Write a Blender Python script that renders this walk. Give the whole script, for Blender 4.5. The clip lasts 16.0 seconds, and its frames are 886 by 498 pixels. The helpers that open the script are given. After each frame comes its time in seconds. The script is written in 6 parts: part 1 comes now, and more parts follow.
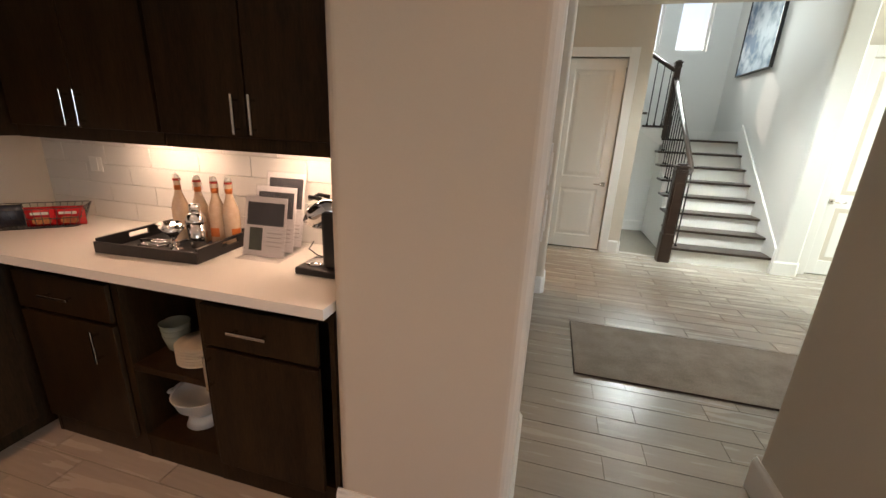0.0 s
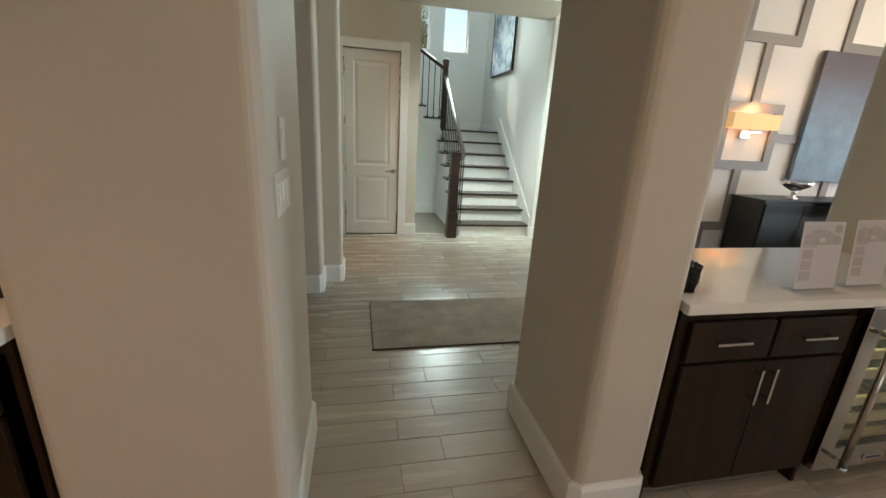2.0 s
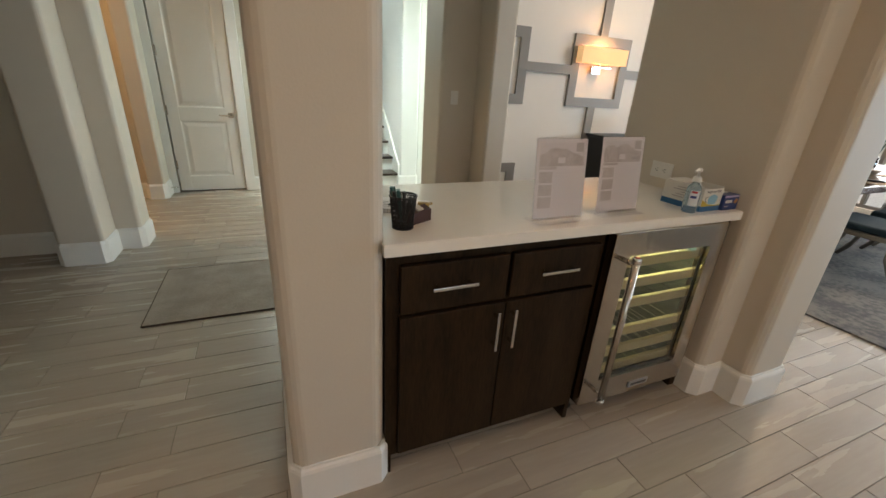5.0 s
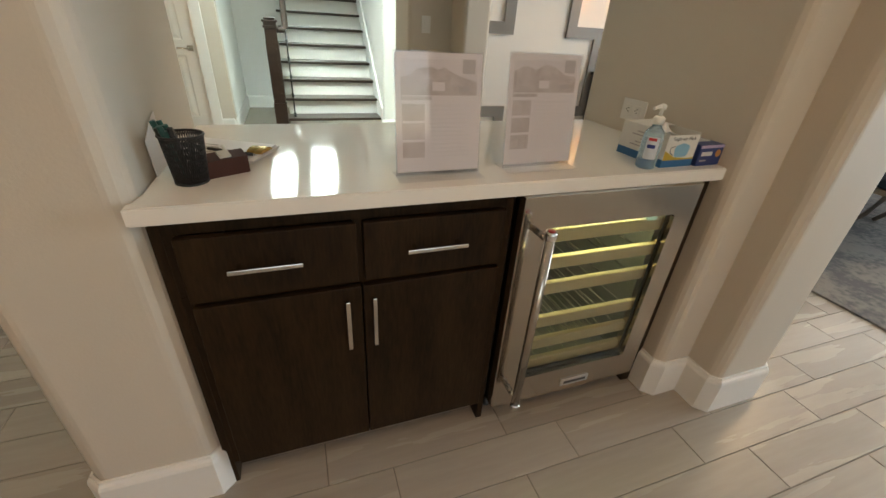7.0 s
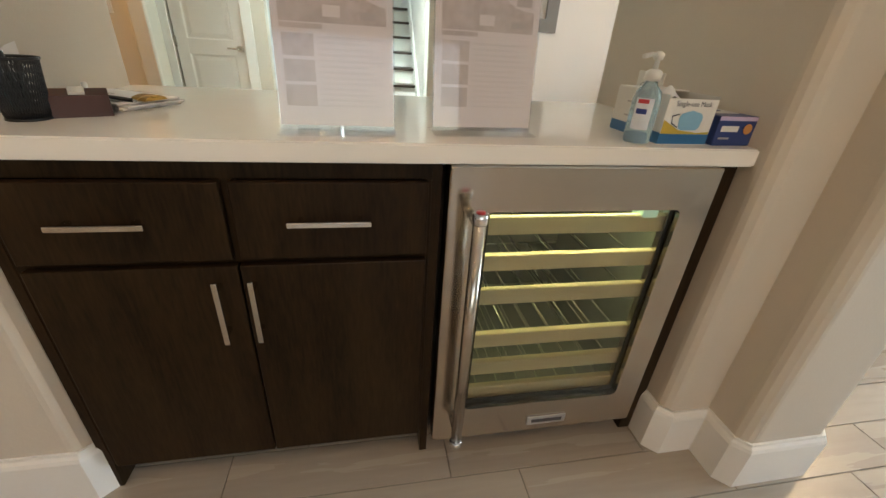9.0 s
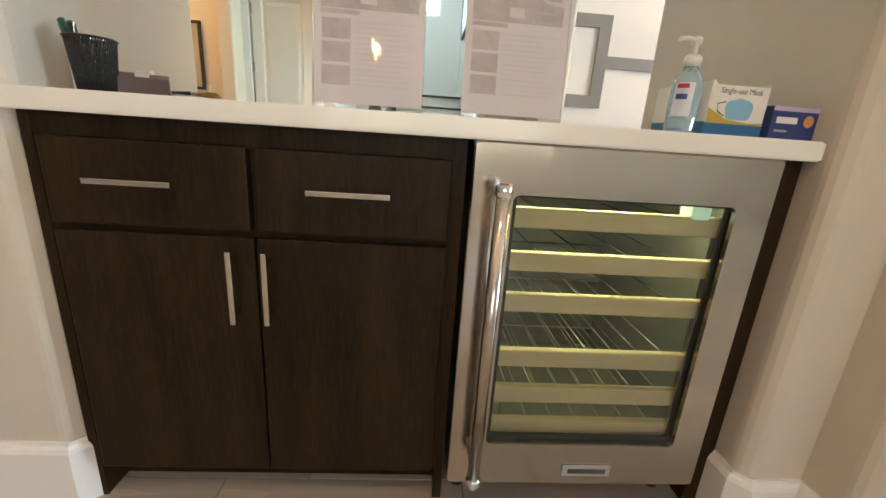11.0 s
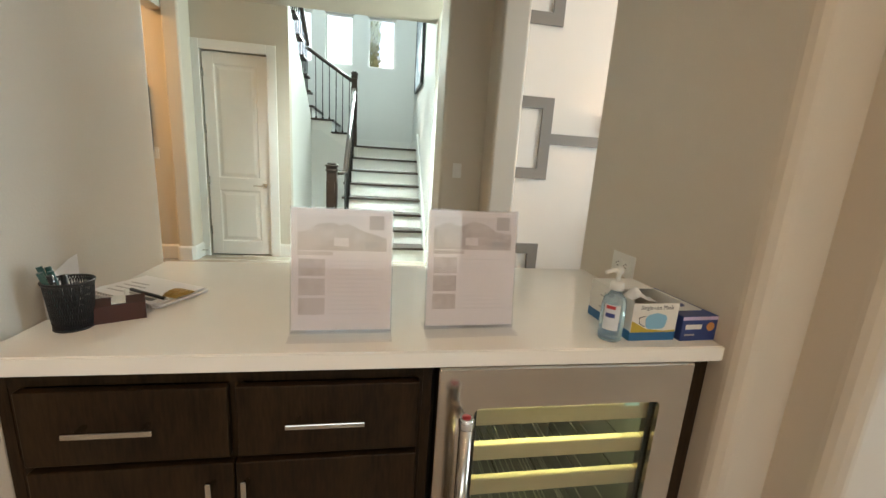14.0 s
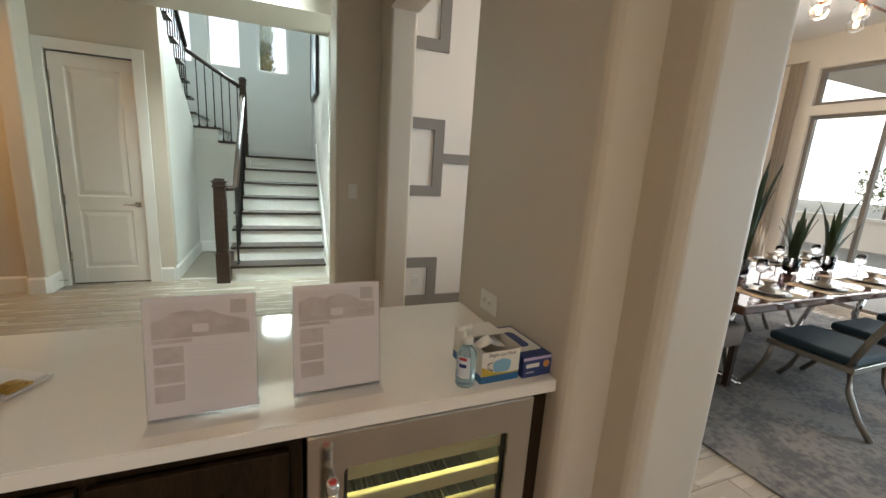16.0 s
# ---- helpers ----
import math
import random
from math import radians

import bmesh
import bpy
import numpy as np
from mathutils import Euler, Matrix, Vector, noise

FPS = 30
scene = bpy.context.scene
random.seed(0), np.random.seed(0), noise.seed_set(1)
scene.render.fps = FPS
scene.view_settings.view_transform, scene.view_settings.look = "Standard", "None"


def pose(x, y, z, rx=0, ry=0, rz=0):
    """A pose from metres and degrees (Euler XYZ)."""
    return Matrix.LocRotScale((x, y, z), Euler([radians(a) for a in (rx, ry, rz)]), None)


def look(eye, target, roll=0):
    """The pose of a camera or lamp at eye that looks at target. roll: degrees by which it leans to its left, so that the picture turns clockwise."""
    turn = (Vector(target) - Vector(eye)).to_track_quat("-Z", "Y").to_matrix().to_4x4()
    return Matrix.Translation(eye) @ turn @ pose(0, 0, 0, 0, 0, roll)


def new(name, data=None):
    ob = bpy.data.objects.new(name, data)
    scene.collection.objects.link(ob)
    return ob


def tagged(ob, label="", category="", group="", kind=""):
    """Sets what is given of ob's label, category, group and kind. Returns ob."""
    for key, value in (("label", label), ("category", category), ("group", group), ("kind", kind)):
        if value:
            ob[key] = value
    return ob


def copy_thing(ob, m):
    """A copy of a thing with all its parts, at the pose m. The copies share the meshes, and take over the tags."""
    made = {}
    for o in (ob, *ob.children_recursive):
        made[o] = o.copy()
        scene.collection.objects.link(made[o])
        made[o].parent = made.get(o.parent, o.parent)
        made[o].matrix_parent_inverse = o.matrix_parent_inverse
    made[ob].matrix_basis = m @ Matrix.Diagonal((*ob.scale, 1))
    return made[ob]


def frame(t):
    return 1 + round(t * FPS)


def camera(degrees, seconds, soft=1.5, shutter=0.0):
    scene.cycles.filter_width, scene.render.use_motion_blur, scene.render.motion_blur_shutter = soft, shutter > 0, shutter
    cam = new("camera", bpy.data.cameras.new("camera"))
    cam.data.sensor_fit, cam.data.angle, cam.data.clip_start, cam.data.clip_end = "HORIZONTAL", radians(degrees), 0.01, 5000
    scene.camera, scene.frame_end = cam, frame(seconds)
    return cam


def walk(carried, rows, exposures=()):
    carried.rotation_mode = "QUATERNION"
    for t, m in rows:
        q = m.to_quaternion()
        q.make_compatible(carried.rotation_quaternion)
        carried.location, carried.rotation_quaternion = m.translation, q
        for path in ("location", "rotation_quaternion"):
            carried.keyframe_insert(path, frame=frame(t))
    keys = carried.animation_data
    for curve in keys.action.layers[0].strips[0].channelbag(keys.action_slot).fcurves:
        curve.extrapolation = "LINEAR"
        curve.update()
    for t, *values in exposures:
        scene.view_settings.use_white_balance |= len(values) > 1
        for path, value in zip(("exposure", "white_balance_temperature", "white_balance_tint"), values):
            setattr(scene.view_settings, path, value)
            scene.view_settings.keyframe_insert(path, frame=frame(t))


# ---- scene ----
cam = camera(96.1, 16.0)
PATH = [
    (0, (0.013, 0.042, 1.476), (-0.459, 1.895, 0.891), 2.7),
    (0.5, (0.061, 0.043, 1.473), (-0.151, 1.945, 0.891), 2.8),
    (1, (0.105, 0.041, 1.463), (0.138, 1.959, 0.886), 2.9),
    (1.5, (0.152, 0.037, 1.45), (0.391, 1.939, 0.878), 3.1),
    (2, (0.232, 0.03, 1.435), (0.642, 1.903, 0.865), 3.3),
    (2.5, (0.346, 0.026, 1.428), (0.892, 1.863, 0.857), 3.4),
    (3, (0.504, 0.011, 1.427), (1.148, 1.812, 0.845), 3.4),
    (3.5, (0.641, -0.008, 1.401), (1.349, 1.764, 0.8), 3.5),
    (4, (0.776, 0.017, 1.372), (1.523, 1.757, 0.729), 3.5),
    (4.5, (0.926, 0.073, 1.357), (1.683, 1.79, 0.666), 3.5),
    (5, (1.066, 0.094, 1.322), (1.815, 1.787, 0.566), 3.5),
    (7.5, (1.77, 0.276, 1.213), (2.346, 1.91, 0.214), 3.9),
    (8, (1.886, 0.277, 1.183), (2.41, 1.934, 0.193), 4.0),
    (8.5, (1.987, 0.277, 1.17), (2.433, 1.966, 0.195), 4.0),
    (9, (2.009, 0.343, 1.083), (2.368, 2.079, 0.156), 3.8),
    (9.2, (2.007, 0.368, 1.03), (2.33, 2.123, 0.127), 3.7),
    (11.3, (2.071, 0.311, 0.871), (2.194, 2.234, 0.336), 3.9),
    (11.5, (2.069, 0.319, 0.862), (2.218, 2.24, 0.328), 4.0),
    (12, (2.066, 0.336, 0.856), (2.265, 2.252, 0.321), 4.1),
    (12.5, (2.054, 0.341, 0.862), (2.295, 2.275, 0.412), 3.9),
    (13, (2.028, 0.335, 1.004), (2.315, 2.265, 0.566), 3.8),
    (13.5, (2.026, 0.328, 1.158), (2.342, 2.255, 0.727), 3.8),
    (14, (2.025, 0.323, 1.296), (2.359, 2.248, 0.868), 3.7),
    (14.5, (2.024, 0.319, 1.408), (2.389, 2.239, 0.983), 3.6),
    (15, (2.03, 0.306, 1.461), (2.466, 2.212, 1.039), 3.6),
    (15.5, (2.07, 0.27, 1.478), (2.634, 2.144, 1.064), 3.6),
    (16, (2.119, 0.239, 1.489), (2.869, 2.048, 1.082), 3.7),
]
walk(cam, [(t, look(eye, target, roll)) for t, eye, target, roll in PATH],
     [(0, 0.95, 7300, 21), (1.5, 0.75, 6950, 11), (3.5, 0.75, 6900, 9), (5, 0.84, 7000, 11), (7.5, 1.1, 7150, 9), (9, 1.28, 7100, 9), (12, 1.78, 6800, 9), (13, 1.54, 6850, 8), (14.5, 1.34, 7000, 8), (16, 0.86, 6950, 10)])


# ---- light: sky, sun, daylight in the openings, lamps, added stair fills ----
world = bpy.data.worlds.new("world")
scene.world = world
world.use_nodes = True
_n = world.node_tree.nodes
_sky = _n.new("ShaderNodeTexSky")
_sky.sky_type, _sky.sun_disc = "NISHITA", False
_sky.sun_elevation, _sky.sun_rotation = radians(32), radians(-38)
world.node_tree.links.new(_sky.outputs["Color"], _n["Background"].inputs["Color"])
_n["Background"].inputs["Strength"].default_value = 0.13


def lamp(name, kind, m, energy, color, size=0.1, size_y=None, spread=180):
    d = bpy.data.lights.new(name, kind)
    d.energy, d.color = energy, color
    if kind == "AREA":
        d.shape = "RECTANGLE" if size_y else "DISK"
        d.size = size
        if size_y:
            d.size_y = size_y
        d.spread = radians(spread)
    elif kind == "SUN":
        d.angle = radians(0.6)
    else:
        d.shadow_soft_size = size
    ob = new(name, d)
    ob.matrix_world = m
    return ob


DAY, WARM, AMBER = (0.74, 0.96, 0.97), (1.0, 0.66, 0.36), (1.0, 0.60, 0.26)
lamp("sun", "SUN", look((-5, 14, 7), (2, 5, 0)), 0.8, (1.0, 0.95, 0.86))
for _x, _e in ((1.30, 4.5), (2.04, 12)):
    lamp("day_stair_window", "AREA", look((_x, 8.15, 3.3), (_x - 1.3, 3.2, 0.0)), _e, DAY, 0.45, 0.8, 95)
# unseen fill lamp, added high up to brighten the stair walls and treads
lamp("fill_stair_upper", "AREA", look((1.4, 5.60, 4.45), (1.9, 7.1, 0.9)), 19, DAY, 1.9, 1.3)
# unseen fill lamp, added in the entry ceiling to light the risers from the front
lamp("fill_stair_front", "AREA", look((1.70, 4.32, 3.36), (1.98, 6.05, 0.5)), 17, (0.74, 0.95, 0.97), 0.9, 0.5, 62)
lamp("day_foyer_glass", "AREA", look((4.95, 4.75, 1.6), (2.6, 4.7, 0.9)), 58, DAY, 1.0, 2.2)
lamp("day_dining_window", "AREA", look((8.45, 2.0, 1.5), (5.0, 1.8, 0.9)), 30, (0.93, 0.95, 1.0), 3.6, 2.3)
lamp("day_kitchen_east", "AREA", look((8.45, -0.15, 1.4), (2.0, 0.4, 0.9)), 78, (0.56, 0.79, 1.0), 1.3, 2.2)
lamp("day_kitchen_window", "AREA", look((2.2, -4.4, 1.6), (1.8, 0.0, 1.1)), 8, (1.0, 0.95, 0.87), 3.4, 1.5)
for _x, _y, _e in ((-1.6, -0.2, 5.5), (0.2, -0.5, 1.25), (1.9, -0.35, 3.9), (0.2, -2.2, 1.5), (2.4, -2.2, 4.0)):
    lamp("can_light_glow", "AREA", look((_x, _y, 3.025), (_x, _y, 0)), _e, (1.0, 0.56, 0.31) if _x < 1 else WARM, 0.12, None, 100 if _x < -1 else 150)
for _x in (-1.75, -0.95):
    lamp("under_cabinet_glow", "AREA", look((_x, 1.50, 1.374), (_x, 1.56, 0.9)), 1.4, (1.0, 0.74, 0.54), 0.42, 0.03)
lamp("sconce_bulb", "POINT", pose(4.52, 3.87, 1.76), 4.2, AMBER, 0.03)
lamp("chandelier_glow", "POINT", pose(6.1, 2.25, 2.72), 36, (1.0, 0.74, 0.48), 0.25)
lamp("corridor_glow", "AREA", look((-1.3, 4.6, 3.02), (-1.3, 4.6, 0)), 14, AMBER, 0.2)
lamp("wine_cooler_led", "AREA", look((2.46, 1.165, 0.788), (2.46, 1.10, 0.1)), 0.7, (0.95, 1.0, 0.48), 0.42, 0.02)
for _x in (0.15, 1.75):
    lamp("pendant_bulb", "POINT", pose(_x, -1.55, 2.24), 3, WARM, 0.03)


# ---- materials ----
def mat(name, color, rough=0.6, metal=0.0, vary=0.06, scale=6.0, grain=60.0, bump=0.05, stretch=(1, 1, 1),
        second=None, spread=(0.35, 0.65), per_object=0.0, coat=0.0, rough_vary=0.05, emit=0.0, transmission=0.0, ior=1.5, island=False, spec=0.5):
    """A surface with two scales of variation: broad patches and fine grain with relief."""
    m = bpy.data.materials.new(name)
    m.use_nodes = True
    t = m.node_tree
    b = t.nodes["Principled BSDF"]
    b.inputs["Metallic"].default_value = metal
    b.inputs["Coat Weight"].default_value = coat
    b.inputs["Transmission Weight"].default_value = transmission
    b.inputs["IOR"].default_value = ior
    co = t.nodes.new("ShaderNodeTexCoord")
    mp = t.nodes.new("ShaderNodeMapping")
    mp.inputs["Scale"].default_value = stretch
    t.links.new(co.outputs["Object"], mp.inputs["Vector"])
    b.inputs["Specular IOR Level"].default_value = spec
    info = t.nodes.new("ShaderNodeNewGeometry" if island else "ShaderNodeObjectInfo")
    chance = info.outputs["Random Per Island" if island else "Random"]
    sh = t.nodes.new("ShaderNodeVectorMath")
    sh.operation = "MULTIPLY_ADD"
    sh.inputs[1].default_value = (1, 1, 1)
    comb = t.nodes.new("ShaderNodeMath")
    comb.operation = "MULTIPLY"
    comb.inputs[1].default_value = 37.0
    t.links.new(chance, comb.inputs[0])
    t.links.new(mp.outputs["Vector"], sh.inputs[0])
    t.links.new(comb.outputs[0], sh.inputs[2])
    big = t.nodes.new("ShaderNodeTexNoise")
    big.inputs["Scale"].default_value, big.inputs["Detail"].default_value = scale, 4
    fine = t.nodes.new("ShaderNodeTexNoise")
    fine.inputs["Scale"].default_value, fine.inputs["Detail"].default_value = grain, 5
    t.links.new(sh.outputs["Vector"], big.inputs["Vector"])
    t.links.new(sh.outputs["Vector"], fine.inputs["Vector"])
    ramp = t.nodes.new("ShaderNodeValToRGB")
    lo = second if second else tuple(c * (1 - vary * 2) for c in color)
    ramp.color_ramp.elements[0].position, ramp.color_ramp.elements[1].position = spread
    ramp.color_ramp.elements[0].color, ramp.color_ramp.elements[1].color = (*lo, 1), (*color, 1)
    mixf = t.nodes.new("ShaderNodeMath")
    mixf.operation = "MULTIPLY_ADD"
    mixf.inputs[1].default_value, mixf.inputs[2].default_value = 0.45, 0.0
    add = t.nodes.new("ShaderNodeMath")
    add.operation = "MULTIPLY_ADD"
    add.inputs[1].default_value = 0.55
    t.links.new(fine.outputs["Fac"], mixf.inputs[0])
    t.links.new(big.outputs["Fac"], add.inputs[0])
    t.links.new(mixf.outputs[0], add.inputs[2])
    t.links.new(add.outputs[0], ramp.inputs["Fac"])
    out = ramp.outputs["Color"]
    if per_object:
        hsv = t.nodes.new("ShaderNodeHueSaturation")
        rng = t.nodes.new("ShaderNodeMapRange")
        rng.inputs["To Min"].default_value, rng.inputs["To Max"].default_value = 1 - per_object, 1 + per_object
        t.links.new(chance, rng.inputs["Value"])
        t.links.new(rng.outputs["Result"], hsv.inputs["Value"])
        t.links.new(out, hsv.inputs["Color"])
        out = hsv.outputs["Color"]
    t.links.new(out, b.inputs["Base Color"])
    rr = t.nodes.new("ShaderNodeMapRange")
    rr.inputs["To Min"].default_value, rr.inputs["To Max"].default_value = max(0.02, rough - rough_vary), rough + rough_vary
    t.links.new(big.outputs["Fac"], rr.inputs["Value"])
    t.links.new(rr.outputs["Result"], b.inputs["Roughness"])
    if bump:
        bp = t.nodes.new("ShaderNodeBump")
        bp.inputs["Strength"].default_value, bp.inputs["Distance"].default_value = min(1.0, bump * 4), 0.002
        t.links.new(fine.outputs["Fac"], bp.inputs["Height"])
        t.links.new(bp.outputs["Normal"], b.inputs["Normal"])
    if emit:
        t.links.new(out, b.inputs["Emission Color"])
        b.inputs["Emission Strength"].default_value = emit
    return m


M_WALL = mat("greige_wall_paint", (0.60, 0.54, 0.46), 0.62, vary=0.012, scale=1.2, grain=170, bump=0.045)
M_STAIRWALL = mat("pale_stair_wall_paint", (0.74, 0.735, 0.71), 0.65, vary=0.012, scale=1.2, grain=170, bump=0.04)
M_CEIL = mat("white_ceiling_paint", (0.78, 0.77, 0.75), 0.8, vary=0.012, scale=2, grain=110, bump=0.06)
M_PANELWALL = mat("cream_wall_paint", (0.78, 0.74, 0.69), 0.6, vary=0.012, scale=1.5, grain=150, bump=0.04)
M_PANELTRIM = mat("grey_taupe_trim_paint", (0.235, 0.215, 0.195), 0.45, vary=0.03, scale=3, grain=90, bump=0.02)
M_TRIM = mat("white_trim_paint", (0.78, 0.77, 0.74), 0.35, vary=0.012, scale=4, grain=80, bump=0.015)
M_TILE = mat("porcelain_plank_tile", (0.41, 0.362, 0.308), 0.27, scale=2.2, grain=9, bump=0.008, stretch=(0.7, 7.0, 1),
             second=(0.365, 0.321, 0.272), spread=(0.36, 0.64), per_object=0.06, rough_vary=0.025)
M_TILE_FAR = mat("porcelain_plank_tile_far", (0.41, 0.362, 0.308), 0.27, scale=2.2, grain=9, bump=0.008, stretch=(0.7, 7.0, 1),
                 second=(0.365, 0.321, 0.272), spread=(0.36, 0.64), per_object=0.06, rough_vary=0.025, island=True)
M_GROUT = mat("grey_brown_grout", (0.22, 0.19, 0.155), 0.85, vary=0.08, scale=20, grain=200, bump=0.1)
M_CAB = mat("espresso_stained_wood", (0.0370, 0.0208, 0.0090), 0.42, spec=0.13, scale=2.4, grain=26, bump=0.04, stretch=(7, 7, 0.9),
            second=(0.0120, 0.0066, 0.0033), spread=(0.34, 0.66))
M_CABIN = mat("dark_cabinet_inside", (0.035, 0.022, 0.015), 0.5, vary=0.15, scale=5, grain=40, bump=0.03)
M_QUARTZ = mat("white_quartz", (0.82, 0.79, 0.74), 0.07, vary=0.012, scale=9, grain=320, bump=0.0, rough_vary=0.02, spec=0.42)
M_STEEL = mat("brushed_stainless_steel", (0.52, 0.465, 0.405), 0.17, 1.0, vary=0.012, scale=1.2, grain=30, bump=0.0, stretch=(0.6, 0.6, 30), rough_vary=0.03)
_t = M_STEEL.node_tree
_w, _c, _m, _bp = (_t.nodes.new("ShaderNode" + k) for k in ("TexNoise", "TexCoord", "Mapping", "Bump"))
_m.inputs["Scale"].default_value = (9.0, 9.0, 2.2)
_w.inputs["Scale"].default_value, _w.inputs["Detail"].default_value, _w.inputs["Distortion"].default_value = 1.0, 1.0, 0.6
_bp.inputs["Strength"].default_value, _bp.inputs["Distance"].default_value = 0.35, 0.006
_t.links.new(_c.outputs["Object"], _m.inputs["Vector"])
_t.links.new(_m.outputs["Vector"], _w.inputs["Vector"])
_t.links.new(_w.outputs["Fac"], _bp.inputs["Height"])
_t.links.new(_bp.outputs["Normal"], _t.nodes["Principled BSDF"].inputs["Normal"])
M_NICKEL = mat("satin_nickel", (0.68, 0.65, 0.60), 0.15, 1.0, vary=0.03, scale=8, grain=90, bump=0.005)
M_CHROME = mat("chrome", (0.8, 0.8, 0.8), 0.07, 1.0, vary=0.01, scale=8, grain=60, bump=0.0, rough_vary=0.02)
M_BLACK = mat("black_plastic", (0.014, 0.014, 0.015), 0.35, vary=0.1, scale=12, grain=150, bump=0.02)
M_BLACKWIRE = mat("black_powder_coated_wire", (0.012, 0.012, 0.013), 0.4, vary=0.1, scale=20, grain=200, bump=0.02)
M_BEECH = mat("pale_beech_shelf_wood", (0.70, 0.60, 0.40), 0.5, scale=4, grain=40, bump=0.03, stretch=(1, 12, 12),
              second=(0.60, 0.50, 0.32))
M_TREAD = mat("dark_walnut_tread", (0.040, 0.022, 0.014), 0.32, scale=3, grain=30, bump=0.03, stretch=(0.8, 9, 9),
              second=(0.024, 0.013, 0.009))
M_IRON = mat("black_iron", (0.012, 0.011, 0.011), 0.45, 0.3, vary=0.1, scale=15, grain=120, bump=0.02)
M_WHITEPL = mat("white_plastic", (0.74, 0.73, 0.70), 0.38, vary=0.01, scale=10, grain=90, bump=0.0)
M_SLOT = mat("dark_slot", (0.02, 0.02, 0.02), 0.6, vary=0.1, scale=10, grain=90, bump=0.0)
M_RUG = mat("taupe_grey_rug_pile", (0.38, 0.325, 0.27), 0.95, scale=7, grain=160, bump=0.25, second=(0.245, 0.21, 0.175),
            spread=(0.36, 0.6))
M_RUGEDGE = mat("brown_rug_binding", (0.075, 0.050, 0.035), 0.9, vary=0.1, scale=20, grain=200, bump=0.1)
M_RUG2 = mat("blue_grey_patterned_rug", (0.19, 0.172, 0.155), 0.95, scale=3.4, grain=26, bump=0.2, second=(0.085, 0.083, 0.083),
             spread=(0.42, 0.56))
M_SPLASH = mat("glazed_white_tile", (0.70, 0.685, 0.66), 0.14, vary=0.015, scale=3, grain=12, bump=0.006, per_object=0.02)
M_PAPER = mat("white_paper", (0.76, 0.73, 0.72), 0.55, vary=0.01, scale=5, grain=60, bump=0.0)
M_PRINT = mat("faint_grey_print", (0.50, 0.465, 0.455), 0.55, scale=16, grain=60, bump=0.0, second=(0.38, 0.35, 0.345))
M_PRINTD = mat("dark_print", (0.075, 0.075, 0.085), 0.4, scale=18, grain=70, bump=0.0, second=(0.035, 0.035, 0.04))


def glass(name, color=(1, 1, 1), rough=0.0, ior=1.45):
    m = bpy.data.materials.new(name)
    m.use_nodes = True
    b = m.node_tree.nodes["Principled BSDF"]
    b.inputs["Base Color"].default_value = (*color, 1)
    b.inputs["Roughness"].default_value, b.inputs["IOR"].default_value = rough, ior
    b.inputs["Transmission Weight"].default_value = 1.0
    return m


def film(name, sheen, color=(1, 1, 1), gloss=0.0):
    """Thin clear sheet: see-through with a mirror sheen by the angle."""
    m = bpy.data.materials.new(name)
    m.use_nodes = True
    t = m.node_tree
    t.nodes.remove(t.nodes["Principled BSDF"])
    tr, gl, mx, fr, pw, ma = (t.nodes.new("ShaderNode" + k) for k in ("BsdfTransparent", "BsdfGlossy", "MixShader", "LayerWeight", "Math", "Math"))
    tr.inputs["Color"].default_value = (*color, 1)
    gl.inputs["Roughness"].default_value = gloss
    fr.inputs["Blend"].default_value = 0.5
    pw.operation, ma.operation = "POWER", "MULTIPLY_ADD"
    pw.inputs[1].default_value, ma.inputs[1].default_value, ma.inputs[2].default_value = 4.0, sheen, 0.035
    t.links.new(fr.outputs["Facing"], pw.inputs[0])
    t.links.new(pw.outputs[0], ma.inputs[0])
    t.links.new(ma.outputs[0], mx.inputs[0])
    t.links.new(tr.outputs[0], mx.inputs[1])
    t.links.new(gl.outputs[0], mx.inputs[2])
    t.links.new(mx.outputs[0], t.nodes["Material Output"].inputs["Surface"])
    return m


M_RACK = mat("dull_steel_wire", (0.45, 0.45, 0.42), 0.35, 0.8, vary=0.05, scale=8, grain=60, bump=0.0)
M_PANE = film("clear_window_pane", 0.7)
M_SMOKE = film("tinted_cooler_glass", 0.7, (0.86, 0.87, 0.84))
M_ACRYLIC = film("clear_acrylic", 0.25, (0.96, 0.96, 0.97), 0.02)
M_GLASS = glass("clear_glass")
M_BLUEGEL = glass("pale_blue_gel", (0.66, 0.85, 0.94), 0.05, 1.38)
M_BLUEGEL.node_tree.nodes["Principled BSDF"].inputs["Transmission Weight"].default_value = 0.78


def plain(name, color, rough=0.5, **k):
    return mat(name, color, rough, vary=k.pop("vary", 0.03), scale=k.pop("scale", 8), grain=k.pop("grain", 80), bump=k.pop("bump", 0.01), **k)


# ---- mesh helpers ----
def slab(bm, x0, x1, y0, y1, z0, z1, bevel=0.0, seg=2):
    r = bmesh.ops.create_cube(bm, size=1.0)
    vs = r["verts"]
    for v in vs:
        v.co = Vector((x0 + (v.co.x + 0.5) * (x1 - x0), y0 + (v.co.y + 0.5) * (y1 - y0), z0 + (v.co.z + 0.5) * (z1 - z0)))
    if bevel:
        es = list({e for v in vs for e in v.link_edges})
        bmesh.ops.bevel(bm, geom=es, offset=bevel, segments=seg, profile=0.5, affect="EDGES")
    return bm


def B():
    return bmesh.new()


def box(x0, x1, y0, y1, z0, z1, bevel=0.0, seg=2):
    return slab(B(), x0, x1, y0, y1, z0, z1, bevel, seg)


